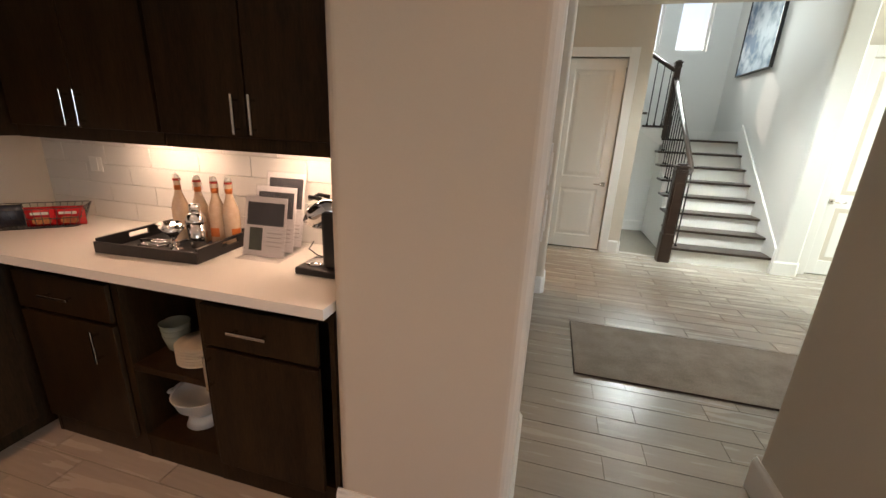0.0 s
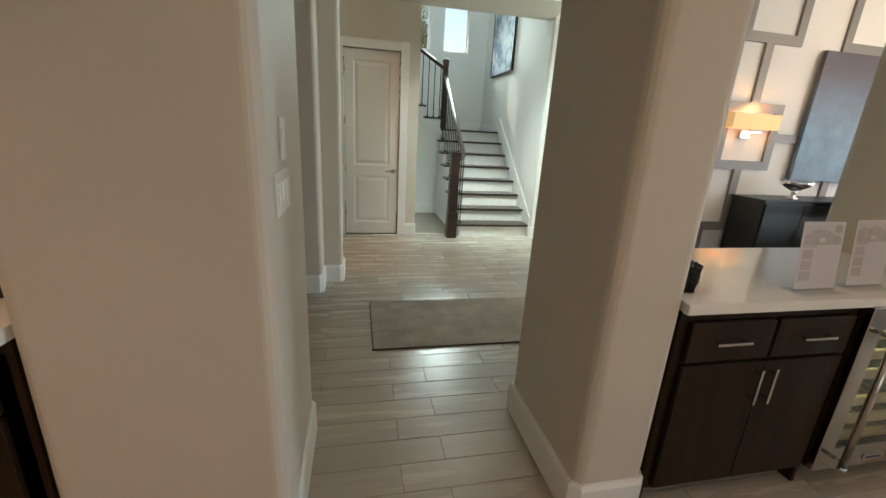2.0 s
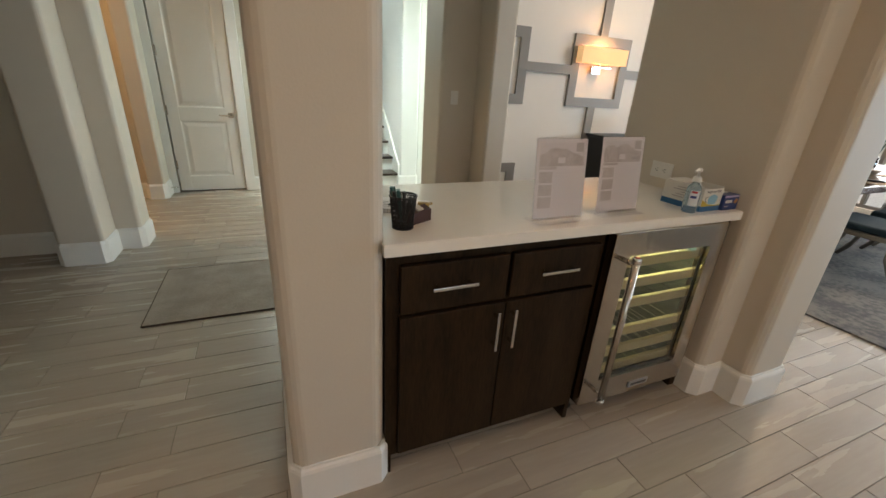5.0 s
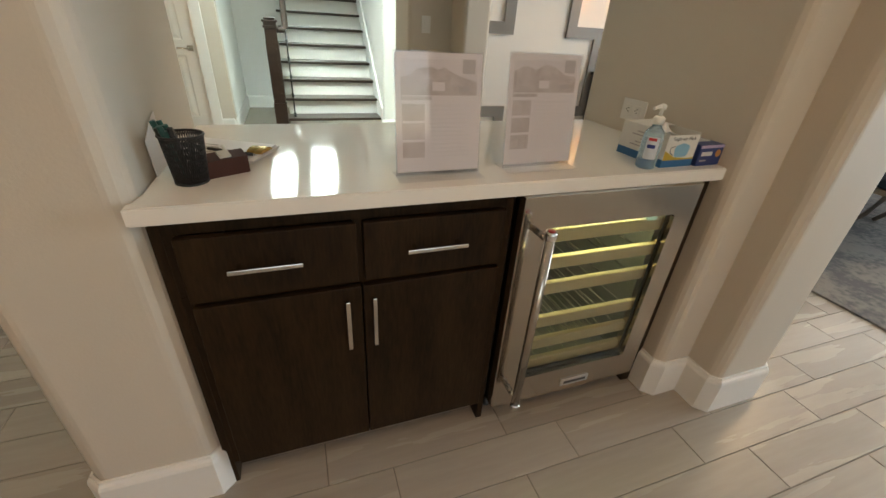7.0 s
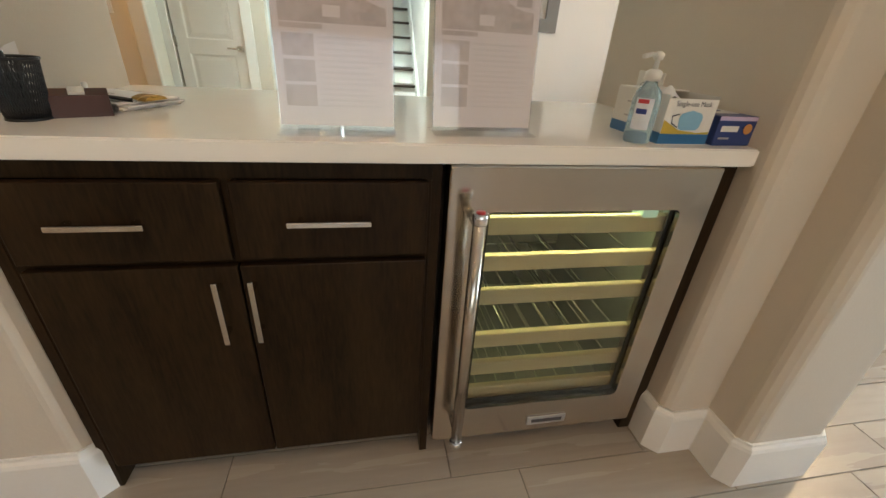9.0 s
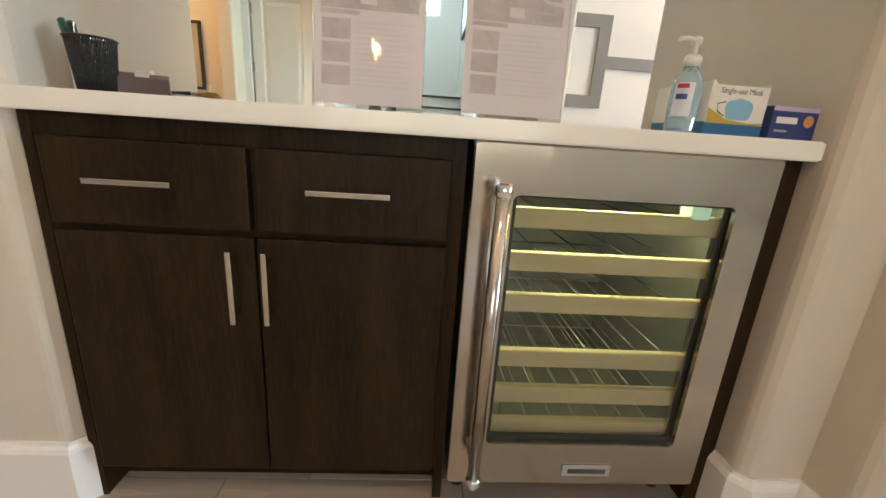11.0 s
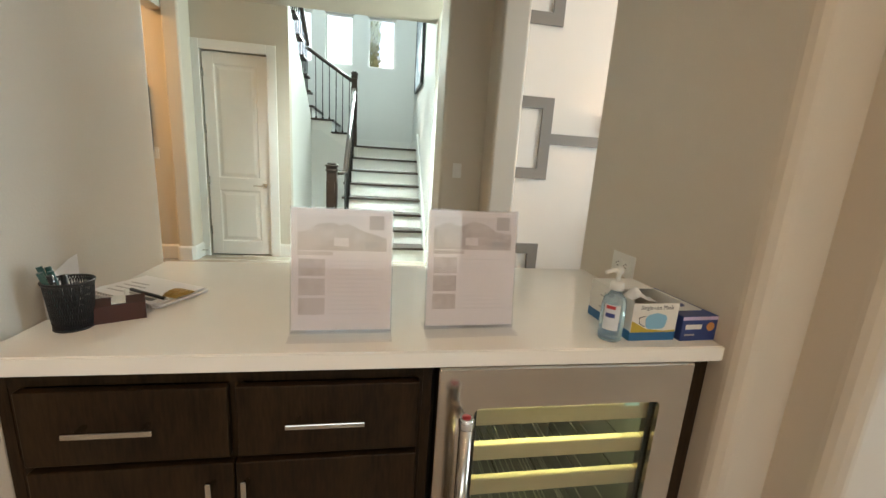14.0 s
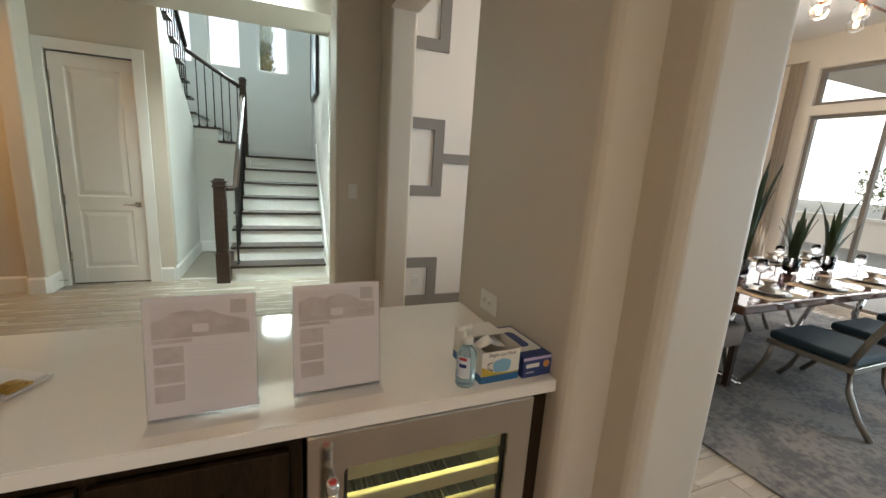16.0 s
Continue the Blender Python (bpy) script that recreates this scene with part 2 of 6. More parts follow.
def rounded(pts, r, which=None, seg=5):
    """The outline with its corners (all, or those listed) turned into arcs."""
    out, n = [], len(pts)
    for i, p in enumerate(pts):
        if which is not None and i not in which:
            out.append(p)
            continue
        p0, a, b = Vector(p), Vector(pts[i - 1]), Vector(pts[(i + 1) % n])
        u, w = (a - p0).normalized(), (b - p0).normalized()
        half = u.angle(w) / 2
        d = min(r / math.tan(half), (a - p0).length * 0.49, (b - p0).length * 0.49)
        rr = d * math.tan(half)
        c = p0 + (u + w).normalized() * (rr / math.sin(half))
        s, e = p0 + u * d - c, p0 + w * d - c
        for k in range(seg + 1):
            v = s.lerp(e, k / seg).normalized() * rr
            out.append(tuple(c + v))
    return out


def prism(pts, lo, hi, axis="z", bm=None):
    """The outline pts pushed from lo to hi along an axis; for x the outline is (y, z), for y it is (x, z)."""
    bm = bm or B()
    put = {"z": lambda p, h: (p[0], p[1], h), "x": lambda p, h: (h, p[0], p[1]), "y": lambda p, h: (p[0], h, p[1])}[axis]
    a = [bm.verts.new(put(p, lo)) for p in pts]
    b = [bm.verts.new(put(p, hi)) for p in pts]
    n = len(pts)
    bm.faces.new(a)
    bm.faces.new(b)
    for i in range(n):
        bm.faces.new((a[i], a[(i + 1) % n], b[(i + 1) % n], b[i]))
    bmesh.ops.recalc_face_normals(bm, faces=bm.faces)
    return bm


def sweep(profile, pts, bm=None, closed=False):
    """A profile (out, up) run along a floor line, mitred; 'out' is to the right of the line's direction."""
    bm = bm or B()
    P = [Vector((p[0], p[1])) for p in pts]
    rings = []
    for i, p in enumerate(P):
        a = (P[i] - P[i - 1]).normalized() if i or closed else None
        b = (P[(i + 1) % len(P)] - P[i]).normalized() if i < len(P) - 1 or closed else None
        na = Vector((a.y, -a.x)) if a else None
        nb = Vector((b.y, -b.x)) if b else None
        if na and nb:
            m = (na + nb)
            m = m / max(0.3, (1 + na.dot(nb)))
        else:
            m = na or nb
        rings.append([bm.verts.new((p.x + m.x * o, p.y + m.y * o, u)) for o, u in profile])
    k = len(profile)
    span = range(len(P)) if closed else range(len(P) - 1)
    for i in span:
        r, s = rings[i], rings[(i + 1) % len(P)]
        for j in range(k):
            bm.faces.new((r[j], r[(j + 1) % k], s[(j + 1) % k], s[j]))
    if not closed:
        bm.faces.new(rings[0])
        bm.faces.new(rings[-1])
    bmesh.ops.recalc_face_normals(bm, faces=bm.faces)
    return bm


def lathe(profile, x=0.0, y=0.0, seg=24, bm=None):
    """A turned shape from (radius, height) pairs."""
    bm = bm or B()
    rings = []
    for r, z in profile:
        rings.append([bm.verts.new((x + max(r, 1e-4) * math.cos(2 * math.pi * i / seg), y + max(r, 1e-4) * math.sin(2 * math.pi * i / seg), z)) for i in range(seg)])
    for a, b in zip(rings, rings[1:]):
        for i in range(seg):
            bm.faces.new((a[i], a[(i + 1) % seg], b[(i + 1) % seg], b[i]))
    bm.faces.new(rings[0])
    bm.faces.new(rings[-1])
    bmesh.ops.recalc_face_normals(bm, faces=bm.faces)
    for f in bm.faces:
        f.smooth = len(f.verts) == 4
    return bm


def tube(pts, r, seg=8, bm=None, smooth=True, flat=1.0):
    """A round bar through the points."""
    bm = bm or B()
    P = [Vector(p) for p in pts]
    rings = []
    for i, p in enumerate(P):
        d = (P[min(i + 1, len(P) - 1)] - P[max(i - 1, 0)]).normalized()
        up = Vector((0, 0, 1)) if abs(d.z) < 0.95 else Vector((1, 0, 0))
        s = d.cross(up).normalized()
        u = s.cross(d).normalized()
        rings.append([bm.verts.new(p + s * (r * math.cos(2 * math.pi * k / seg)) + u * (r * flat * math.sin(2 * math.pi * k / seg))) for k in range(seg)])
    for a, b in zip(rings, rings[1:]):
        for k in range(seg):
            f = bm.faces.new((a[k], a[(k + 1) % seg], b[(k + 1) % seg], b[k]))
            f.smooth = smooth
    bm.faces.new(rings[0])
    bm.faces.new(rings[-1])
    bmesh.ops.recalc_face_normals(bm, faces=bm.faces)
    return bm


def finish(name, bm, material):
    me = bpy.data.meshes.new(name)
    bm.to_mesh(me)
    bm.free()
    for m in (material if isinstance(material, (list, tuple)) else [material]):
        me.materials.append(m)
    return me


def solid(name, bm, material, label="", category="", kind="", group=""):
    return tagged(new(name, finish(name, bm, material)), label, category, group, kind)


def part(name, bm, material, parent, label=""):
    ob = new(name, finish(name, bm, material))
    ob.parent = parent
    return tagged(ob, label)


def base(name, x, y, z, label, category, group="", rz=0, kind=""):
    ob = new(name)
    ob.empty_display_size = 0.05
    ob.matrix_basis = pose(x, y, z, 0, 0, rz)
    return tagged(ob, label, category, group, kind)


def words(name, text, size, m, material, parent, depth=0.0006, align="CENTER", label=""):
    """Lettering in the built-in font, turned into a mesh."""
    c = bpy.data.curves.new(name, "FONT")
    c.body, c.size, c.extrude, c.align_x, c.align_y = text, size, depth, align, "CENTER"
    tmp = new(name + "_tmp", c)
    me = bpy.data.meshes.new_from_object(tmp.evaluated_get(bpy.context.evaluated_depsgraph_get()))
    bpy.data.objects.remove(tmp)
    me.materials.clear()
    me.materials.append(material)
    ob = new(name, me)
    ob.parent = parent
    ob.matrix_basis = m
    return tagged(ob, label)


# ---- large structure ----
CEIL, DCEIL, TOP = 3.05, 3.42, 5.6


def wall(name, bm, label, material=None):
    return solid(name, bm, material or M_WALL, label, "wall", "structure")


# kitchen back wall with its return beside the hall
wall("wall_kitchen_back", prism(rounded([(-2.70, 1.66), (-0.615, 1.66), (-0.615, 1.085), (0.008, 1.085), (0.008, 1.745), (-0.105, 1.745), (-0.105, 1.99), (-2.70, 1.99)], 0.042, (2, 3, 4, 6)), 0, CEIL),
     "greige painted wall with rounded corners beside the hall opening")
wall("wall_column", prism(rounded([(1.034, 1.092), (1.335, 1.092), (1.335, 1.762), (1.034, 1.762)], 0.045), 0, CEIL),
     "greige painted column with rounded corners beside the bar")
wall("wall_bar_pier", prism(rounded([(2.84, 1.015), (2.985, 1.015), (2.985, 0.89), (3.275, 0.89), (3.275, 1.795), (2.84, 1.795)], 0.042, (0, 2, 3, 4, 5)), 0, CEIL),
     "greige painted stepped wall at the end of the bar")
wall("wall_bar_header", prism([(1.335, 1.09), (2.84, 1.09), (2.84, 1.762), (1.335, 1.762)], 2.72, CEIL), "greige painted header above the bar")
# far side of the hall
wall("wall_hall_left", prism(rounded([(-4.0, 3.735), (-0.36, 3.735), (-0.36, 3.44), (-0.092, 3.44), (-0.092, 3.708), (0.072, 3.708), (0.072, 3.98), (-4.0, 3.98)], 0.028, (2, 3, 5, 6)), 0, CEIL),
     "greige painted hall wall with a shallow pilaster")
wall("wall_hall_right", prism(rounded([(2.548, 3.72), (2.905, 3.72), (2.905, 3.44), (3.12, 3.44), (3.12, 4.0), (8.57, 4.0), (8.57, 4.15), (2.548, 4.15)], 0.028, (0, 2, 3)), 0, DCEIL + 0.1),
     "greige painted wall end with a pilaster")
wall("wall_dining_beam", box(2.905, 3.12, 1.795, 3.44, 2.62, DCEIL), "greige painted beam over the dining opening")
wall("wall_hall_header", box(0.072, 2.548, 3.72, 3.98, 2.98, DCEIL), "greige painted header across the hall")
wall("wall_entry_header", box(-0.02, 2.66, 4.70, 5.455, 2.875, 3.30), "greige painted header before the staircase")
# corridor with the amber light
wall("wall_corridor_end", prism(rounded([(-4.0, 5.275), (-0.20, 5.275), (-0.20, 5.195), (-0.035, 5.195), (-0.035, 5.46), (-4.0, 5.46)], 0.025, (2, 3)), 0, CEIL), "greige painted corridor wall")
wall("wall_corridor_header", box(-0.36, -0.20, 3.98, 5.275, 2.64, CEIL), "greige painted header over the corridor opening")
# wall round the closet door
wall("wall_closet", prism([(-0.035, 0), (0.035, 0), (0.035, 2.353), (0.755, 2.353), (0.755, 0), (0.988, 0), (0.988, 2.99), (-0.035, 2.99)], 5.46, 5.58, "y"), "greige painted wall round the closet door")
wall("wall_nook", prism([(5.58, 0), (7.02, 0), (7.02, 1.86), (5.58, 2.92)], 0.888, 0.988, "x"), "pale painted wall under the upper stair flight", M_STAIRWALL)
wall("wall_stair_east", prism(rounded([(2.66, 5.30), (2.90, 5.30), (2.90, 5.46), (2.80, 5.46), (2.80, 8.2), (2.66, 8.2)], 0.025, (0, 1)), 0, TOP), "pale painted staircase wall", M_STAIRWALL)
wall("wall_stair_west", box(-0.17, -0.05, 5.58, 8.2, 0, TOP), "pale painted staircase wall", M_STAIRWALL)


def wall_with_holes(name, axis, u0, u1, z1, at, thick, holes, label, material):
    """A wall in the plane of an axis, cut by rectangular holes (u0, u1, z0, z1) that stand side by side."""
    bm = B()
    def put(a, b, c, d):
        if b - a > 1e-4 and d - c > 1e-4:
            if axis == "y":
                slab(bm, a, b, at, at + thick, c, d)
            else:
                slab(bm, at, at + thick, a, b, c, d)
    edge = u0
    for a, b, c, d in sorted(holes):
        put(edge, a, 0, z1)
        put(a, b, 0, c)
        put(a, b, d, z1)
        edge = b
    put(edge, u1, 0, z1)
    return wall(name, bm, label, material)


STAIRWINS = [(0.36, 0.84, 2.87, 3.72), (1.05, 1.545, 2.87, 3.72), (1.79, 2.285, 2.87, 3.72)]
wall_with_holes("wall_stair_north", "y", -0.17, 2.80, TOP, 8.2, 0.16, STAIRWINS, "pale painted staircase wall with high windows", M_STAIRWALL)
wall("wall_dining_east", (lambda bm: (slab(bm, 8.57, 8.75, 3.56, 4.15, 0, DCEIL), slab(bm, 8.57, 8.75, 0.5, 0.6, 0, DCEIL), slab(bm, 8.57, 8.75, -4.6, -0.8, 0, DCEIL), slab(bm, 8.57, 8.75, -0.8, 0.5, 0, 0.08), slab(bm, 8.57, 8.75, -0.8, 0.5, 2.56, DCEIL), slab(bm, 8.57, 8.75, 0.6, 3.56, 0, 0.08),
     slab(bm, 8.57, 8.75, 0.6, 3.56, 2.44, 2.56), slab(bm, 8.57, 8.75, 0.6, 3.56, 3.02, DCEIL))[0])(B()), "warm white dining wall with tall windows", M_PANELWALL)
wall("wall_panelled", box(3.122, 8.57, 3.985, 3.998, 0, DCEIL), "cream painted accent wall", M_PANELWALL)
# closing walls, never in view
wall("wall_kitchen_west", box(-2.85, -2.70, -4.6, 1.99, 0, CEIL), "greige painted kitchen wall")
wall_with_holes("wall_kitchen_south", "y", -2.85, 8.75, DCEIL, -4.6, 0.15, [(0.6, 4.0, 0.9, 2.5)], "greige painted kitchen wall", M_WALL)
wall("wall_hall_west", box(-4.15, -4.0, 1.84, 5.46, 0, CEIL), "greige painted wall")
wall("wall_hall_south", box(-4.0, -2.70, 1.84, 1.99, 0, CEIL), "greige painted wall")
wall("wall_foyer_north", box(2.90, 5.3, 5.50, 5.62, 0, 3.30), "greige painted foyer wall")
wall("wall_foyer_east", box(5.15, 5.3, 4.15, 5.50, 0, 3.30), "greige painted foyer wall")
solid("ceiling_kitchen", box(-4.15, 3.285, -4.6, 3.98, CEIL, CEIL + 0.08), M_CEIL, "flat white ceiling", "ceiling", "structure")
solid("ceiling_dining", box(2.9, 8.75, -4.6, 4.15, DCEIL, DCEIL + 0.08), M_CEIL, "flat white ceiling", "ceiling", "structure")
# hole in this ceiling is added to hold the front stair fill
solid("ceiling_entry", (lambda bm: (slab(bm, -4.15, 0.6, 3.98, 5.58, 3.30, 3.38), slab(bm, 2.45, 5.3, 3.98, 5.58, 3.30, 3.38), slab(bm, 0.6, 2.45, 3.98, 4.05, 3.30, 3.38), slab(bm, 0.6, 2.45, 4.62, 5.58, 3.30, 3.38))[0])(B()), M_CEIL, "flat white ceiling", "ceiling", "structure")
solid("ceiling_corridor", box(-4.0, -0.36, 3.98, 5.275, CEIL, CEIL + 0.06), M_CEIL, "flat white ceiling", "ceiling", "structure")
solid("ceiling_stair", box(-0.17, 2.8, 5.4, 8.36, TOP, TOP + 0.08), M_CEIL, "flat white ceiling", "ceiling", "structure")
# opening added out of view, behind the upper stair fill
wall("wall_stair_upper", (lambda bm: (slab(bm, -0.17, 0.3, 5.46, 5.56, 3.38, TOP), slab(bm, 2.5, 2.8, 5.46, 5.56, 3.38, TOP), slab(bm, 0.3, 2.5, 5.46, 5.56, 3.38, 3.75), slab(bm, 0.3, 2.5, 5.46, 5.56, 5.15, TOP))[0])(B()), "pale painted wall above the entry", M_STAIRWALL)
solid("ground", box(-400, 400, -400, 400, -0.5, -0.06), plain("dry_ground", (0.22, 0.21, 0.17), 0.9, scale=0.3, grain=4), "dry pale ground outside", "ground", "structure")

# baseboards
def clipped(line, c=0.026):
    """A floor line whose outward corners are cut at 45 degrees, as boards run round a rounded wall corner."""
    out = [line[0]]
    for a, b, d in zip(line, line[1:], line[2:]):
        a, b, d = Vector(a), Vector(b), Vector(d)
        u, v = (b - a).normalized(), (d - b).normalized()
        out += [tuple(b - u * c), tuple(b + v * c)] if u.x * v.y - u.y * v.x > 0.5 else [tuple(b)]
    return out + [line[-1]]


BB = [(0.0, 0.0), (0.017, 0.0), (0.017, 0.142), (0.0135, 0.152), (0.008, 0.158), (0.006, 0.165), (0.0, 0.165)]
for line in ([(-0.615, 1.085), (0.008, 1.085), (0.008, 1.745), (-0.105, 1.745), (-0.105, 1.99), (-2.7, 1.99)],
             [(1.034, 1.762), (1.034, 1.092), (1.335, 1.092), (1.335, 1.165)],
             [(-4.0, 3.735), (-0.36, 3.735), (-0.36, 3.44), (-0.092, 3.44), (-0.092, 3.708), (0.072, 3.708), (0.072, 3.98), (-0.36, 3.98)],
             [(-4.0, 5.275), (-0.20, 5.275), (-0.20, 5.195), (-0.035, 5.195), (-0.035, 5.445)],
             [(0.85, 5.46), (0.988, 5.46), (0.988, 7.02), (1.52, 7.02)],
             [(2.64, 5.30), (2.90, 5.30), (2.90, 5.50), (2.96, 5.50)],
             [(2.548, 3.98), (2.548, 3.72), (2.905, 3.72), (2.905, 3.44), (3.12, 3.44), (3.12, 3.98)],
             [(2.84, 1.10), (2.84, 1.015), (2.985, 1.015), (2.985, 0.89), (3.275, 0.89), (3.275, 1.795), (3.12, 1.795)]):
    solid("baseboard", sweep(BB, clipped(line)), M_TRIM, "white painted baseboard", "baseboard", "structure")

# ---- doors and windows ----
def casing(bm, x0, x1, z1, y, w=0.105, t=0.02):
    """Flat door trim round an opening in a wall that faces -y."""
    slab(bm, x0 - w, x0, y - t, y, 0, z1 + w, 0.004)
    slab(bm, x1, x1 + w, y - t, y, 0, z1 + w, 0.004)
    slab(bm, x0, x1, y - t + 0.001, y, z1, z1 + w, 0.003)
    return bm


def panel_door(name, x0, x1, h, y, hinge_left, label):
    """A closed two-panel door, its face towards -y."""
    d = base(name, (x0 + x1) / 2, y, 0, label, "door", kind="structure")
    w = (x1 - x0) / 2
    bm = B()
    st, t = 0.115, 0.04
    zs = [0.012, 0.175, 0.80, 0.945, h - 0.12, h]
    slab(bm, -w, -w + st, 0, t, zs[0], h, 0.002)
    slab(bm, w - st, w, 0, t, zs[0], h, 0.002)
    for a, b in ((0, 1), (2, 3), (4, 5)):
        slab(bm, -w + st, w - st, 0.0005, t, zs[a], zs[b])
    part("door_leaf", bm, M_TRIM, d)
    for a, b in ((zs[1], zs[2]), (zs[3], zs[4])):
        bm = B()
        outer = [(-w + st, a), (w - st, a), (w - st, b), (-w + st, b)]
        rings = []
        for ins, dep in ((0, 0.001), (0.012, 0.011), (0.026, 0.011), (0.055, 0.004), (0.06, 0.003)):
            rings.append([bm.verts.new((px + (ins if px < 0 else -ins), dep, pz + (ins if k < 2 else -ins))) for k, (px, pz) in enumerate(outer)])
        for r, s in zip(rings, rings[1:]):
            for k in range(4):
                bm.faces.new((r[k], r[(k + 1) % 4], s[(k + 1) % 4], s[k]))
        bm.faces.new(rings[-1])
        bmesh.ops.recalc_face_normals(bm, faces=bm.faces)
        part("raised_panel", bm, M_TRIM, d)
    hs = 1 if hinge_left else -1
    lx = hs * (w - 0.06)
    hd = part("door_handle", box(lx - 0.027, lx + 0.027, -0.012, 0, 0.843, 0.897, 0.003), M_NICKEL, d, "satin nickel lever handle on a square plate")
    part("lever", tube([(lx, -0.012, 0.870), (lx, -0.045, 0.870), (lx - hs * 0.012, -0.052, 0.870), (lx - hs * 0.115, -0.05, 0.870)], 0.0095), M_NICKEL, hd)
    for hz in (0.26, 0.86, 1.45, h - 0.27):
        part("hinge", box(-hs * w - 0.012, -hs * w + 0.012, -0.009, 0.003, hz, hz + 0.1, 0.003), M_NICKEL, d)
    c = part("door_casing", casing(B(), -w - 0.008, w + 0.008, h + 0.01, -0.038), M_TRIM, d, "flat white door casing")
    # near-black strip below the leaf, put in as the shade of the gap
    part("door_gap", box(-w, w, 0.005, 0.05, 0.0, 0.010), M_SLOT, d)
    return d


panel_door("door_1", 0.052, 0.738, 2.333, 5.498, True, "closed white two-panel interior door with white casing")
panel_door("door_2", 3.06, 3.92, 2.345, 5.495, False, "closed white panel door in the bright foyer")


def window(name, x0, x1, z0, z1, y, bars, label):
    w = base(name, (x0 + x1) / 2, y, z0, label, "window", kind="structure")
    a, h = (x1 - x0) / 2, z1 - z0
    bm = B()
    f = 0.035
    slab(bm, -a, -a + f, 0, 0.05, 0, h, 0.003)
    slab(bm, a - f, a, 0, 0.05, 0, h, 0.003)
    slab(bm, -a + f, a - f, 0, 0.05, 0, f)
    slab(bm, -a + f, a - f, 0, 0.05, h - f, h)
    part("window_frame", bm, M_TRIM, w)
    p = part("pane", box(-a + f, a - f, 0.022, 0.028, f, h - f), M_PANE, w)
    p.visible_shadow = False
    return w


for k, (a, b, c, d) in enumerate(STAIRWINS):
    window("window_%d" % (k + 1), a, b, c, d, 8.27, 0, "narrow high staircase window with a white frame")


def side_window(name, y0, y1, z0, z1, x, posts, label):
    w = base(name, x, y0, z0, label, "window", kind="structure")
    L, h, f = y1 - y0, z1 - z0, 0.045
    bm = B()
    slab(bm, 0, 0.07, 0, L, 0, f)
    slab(bm, 0, 0.07, 0, L, h - f, h)
    for k in range(posts + 1):
        c = (L - f) * k / posts
        slab(bm, 0.001, 0.069, c, c + f, f, h - f)
    part("window_frame", bm, M_DWFRAME, w)
    for k in range(posts):
        a, b = (L - f) * k / posts + f, (L - f) * (k + 1) / posts
        p = part("pane", box(0.03, 0.036, a, b, f, h - f), M_PANE, w)
        p.visible_shadow = False
    return w


M_DWFRAME = plain("bronze_window_frame", (0.22, 0.20, 0.18), 0.4)
side_window("window_4", 0.6, 3.56, 0.08, 2.44, 8.62, 4, "tall dining window wall in bronze frames")
side_window("window_5", 0.6, 3.56, 2.56, 3.02, 8.62, 4, "transom window above the dining window")


# ---- staircase ----
RISE, RUN, SX0, SX1 = 0.183, 0.243, 1.60, 2.655
stair = base("staircase", 1.55, 5.36, 0, "white risers and dark walnut treads of a turning staircase", "staircase", kind="structure")
SO = Vector((1.55, 5.36, 0))


def off(bm, v=None):
    bmesh.ops.translate(bm, verts=bm.verts, vec=-(v or SO))
    return bm


for i in range(8):
    y = 5.36 + RUN * i
    part("riser", off(box(SX0 + 0.002, SX1, y, y + 0.02, RISE * i, RISE * (i + 1) - 0.03)), M_TRIM, stair)
    y2 = y + RUN + 0.005 if i < 7 else 8.198
    part("tread", off(box(SX0 - 0.06, SX1, y - 0.032, y2, RISE * (i + 1) - 0.03, RISE * (i + 1), 0.006)), M_TREAD, stair)
# stringer on the open side, wall under the flight
prof = [(5.38, 0.0)]
for i in range(8):
    prof += [(5.38 + RUN * i, RISE * (i + 1) - 0.032), (5.38 + RUN * (i + 1), RISE * (i + 1) - 0.032)]
prof[-1] = (7.06, RISE * 8 - 0.032)
prof.append((7.06, 0.0))
part("stringer", off(prism(prof, SX0 - 0.03, SX0, "x")), M_TRIM, stair)
# skirt board along the wall
sk = [(5.32, 0.0), (5.32, 0.30), (7.05, 0.30 + RISE * 7 + 0.12), (7.05, 1.61), (8.198, 1.61), (8.198, 1.464), (7.06, 1.46), (5.6, 0.0)]
part("skirt_board", off(prism(sk, 2.636, 2.659, "x")), M_TRIM, stair)
part("landing_baseboard", off(box(1.6, 2.636, 8.182, 8.199, 1.466, 1.61)), M_TRIM, stair)
# second flight, up to the west
for i in range(4):
    x = 1.60 - 0.30 * i
    z = RISE * (9 + i)
    part("tread", off(box(max(x - 0.31, 0.45), x + 0.032, 6.985, 8.198, z - 0.03, z, 0.006)), M_TREAD, stair)
    part("riser", off(box(x - 0.02, x, 7.03, 8.198, z - RISE, z - 0.03)), M_TRIM, stair)
f2 = [(1.70, 0.0), (1.70, 1.435), (1.60, 1.435), (1.60, 1.615), (1.30, 1.615), (1.30, 1.80), (1.0, 1.80), (1.0, 1.98), (0.70, 1.98), (0.70, 0.0)]
part("nook_wall", off(prism(f2, 7.02, 7.06, "y")), M_STAIRWALL, stair)
part("stringer_trim", off(prism([(1.70, 1.30), (1.70, 1.435), (1.60, 1.435), (1.60, 1.612), (1.3, 1.612), (1.3, 1.797), (1.0, 1.797), (1.0, 1.66), (1.12, 1.66)], 7.004, 7.019, "y")), M_TRIM, stair)
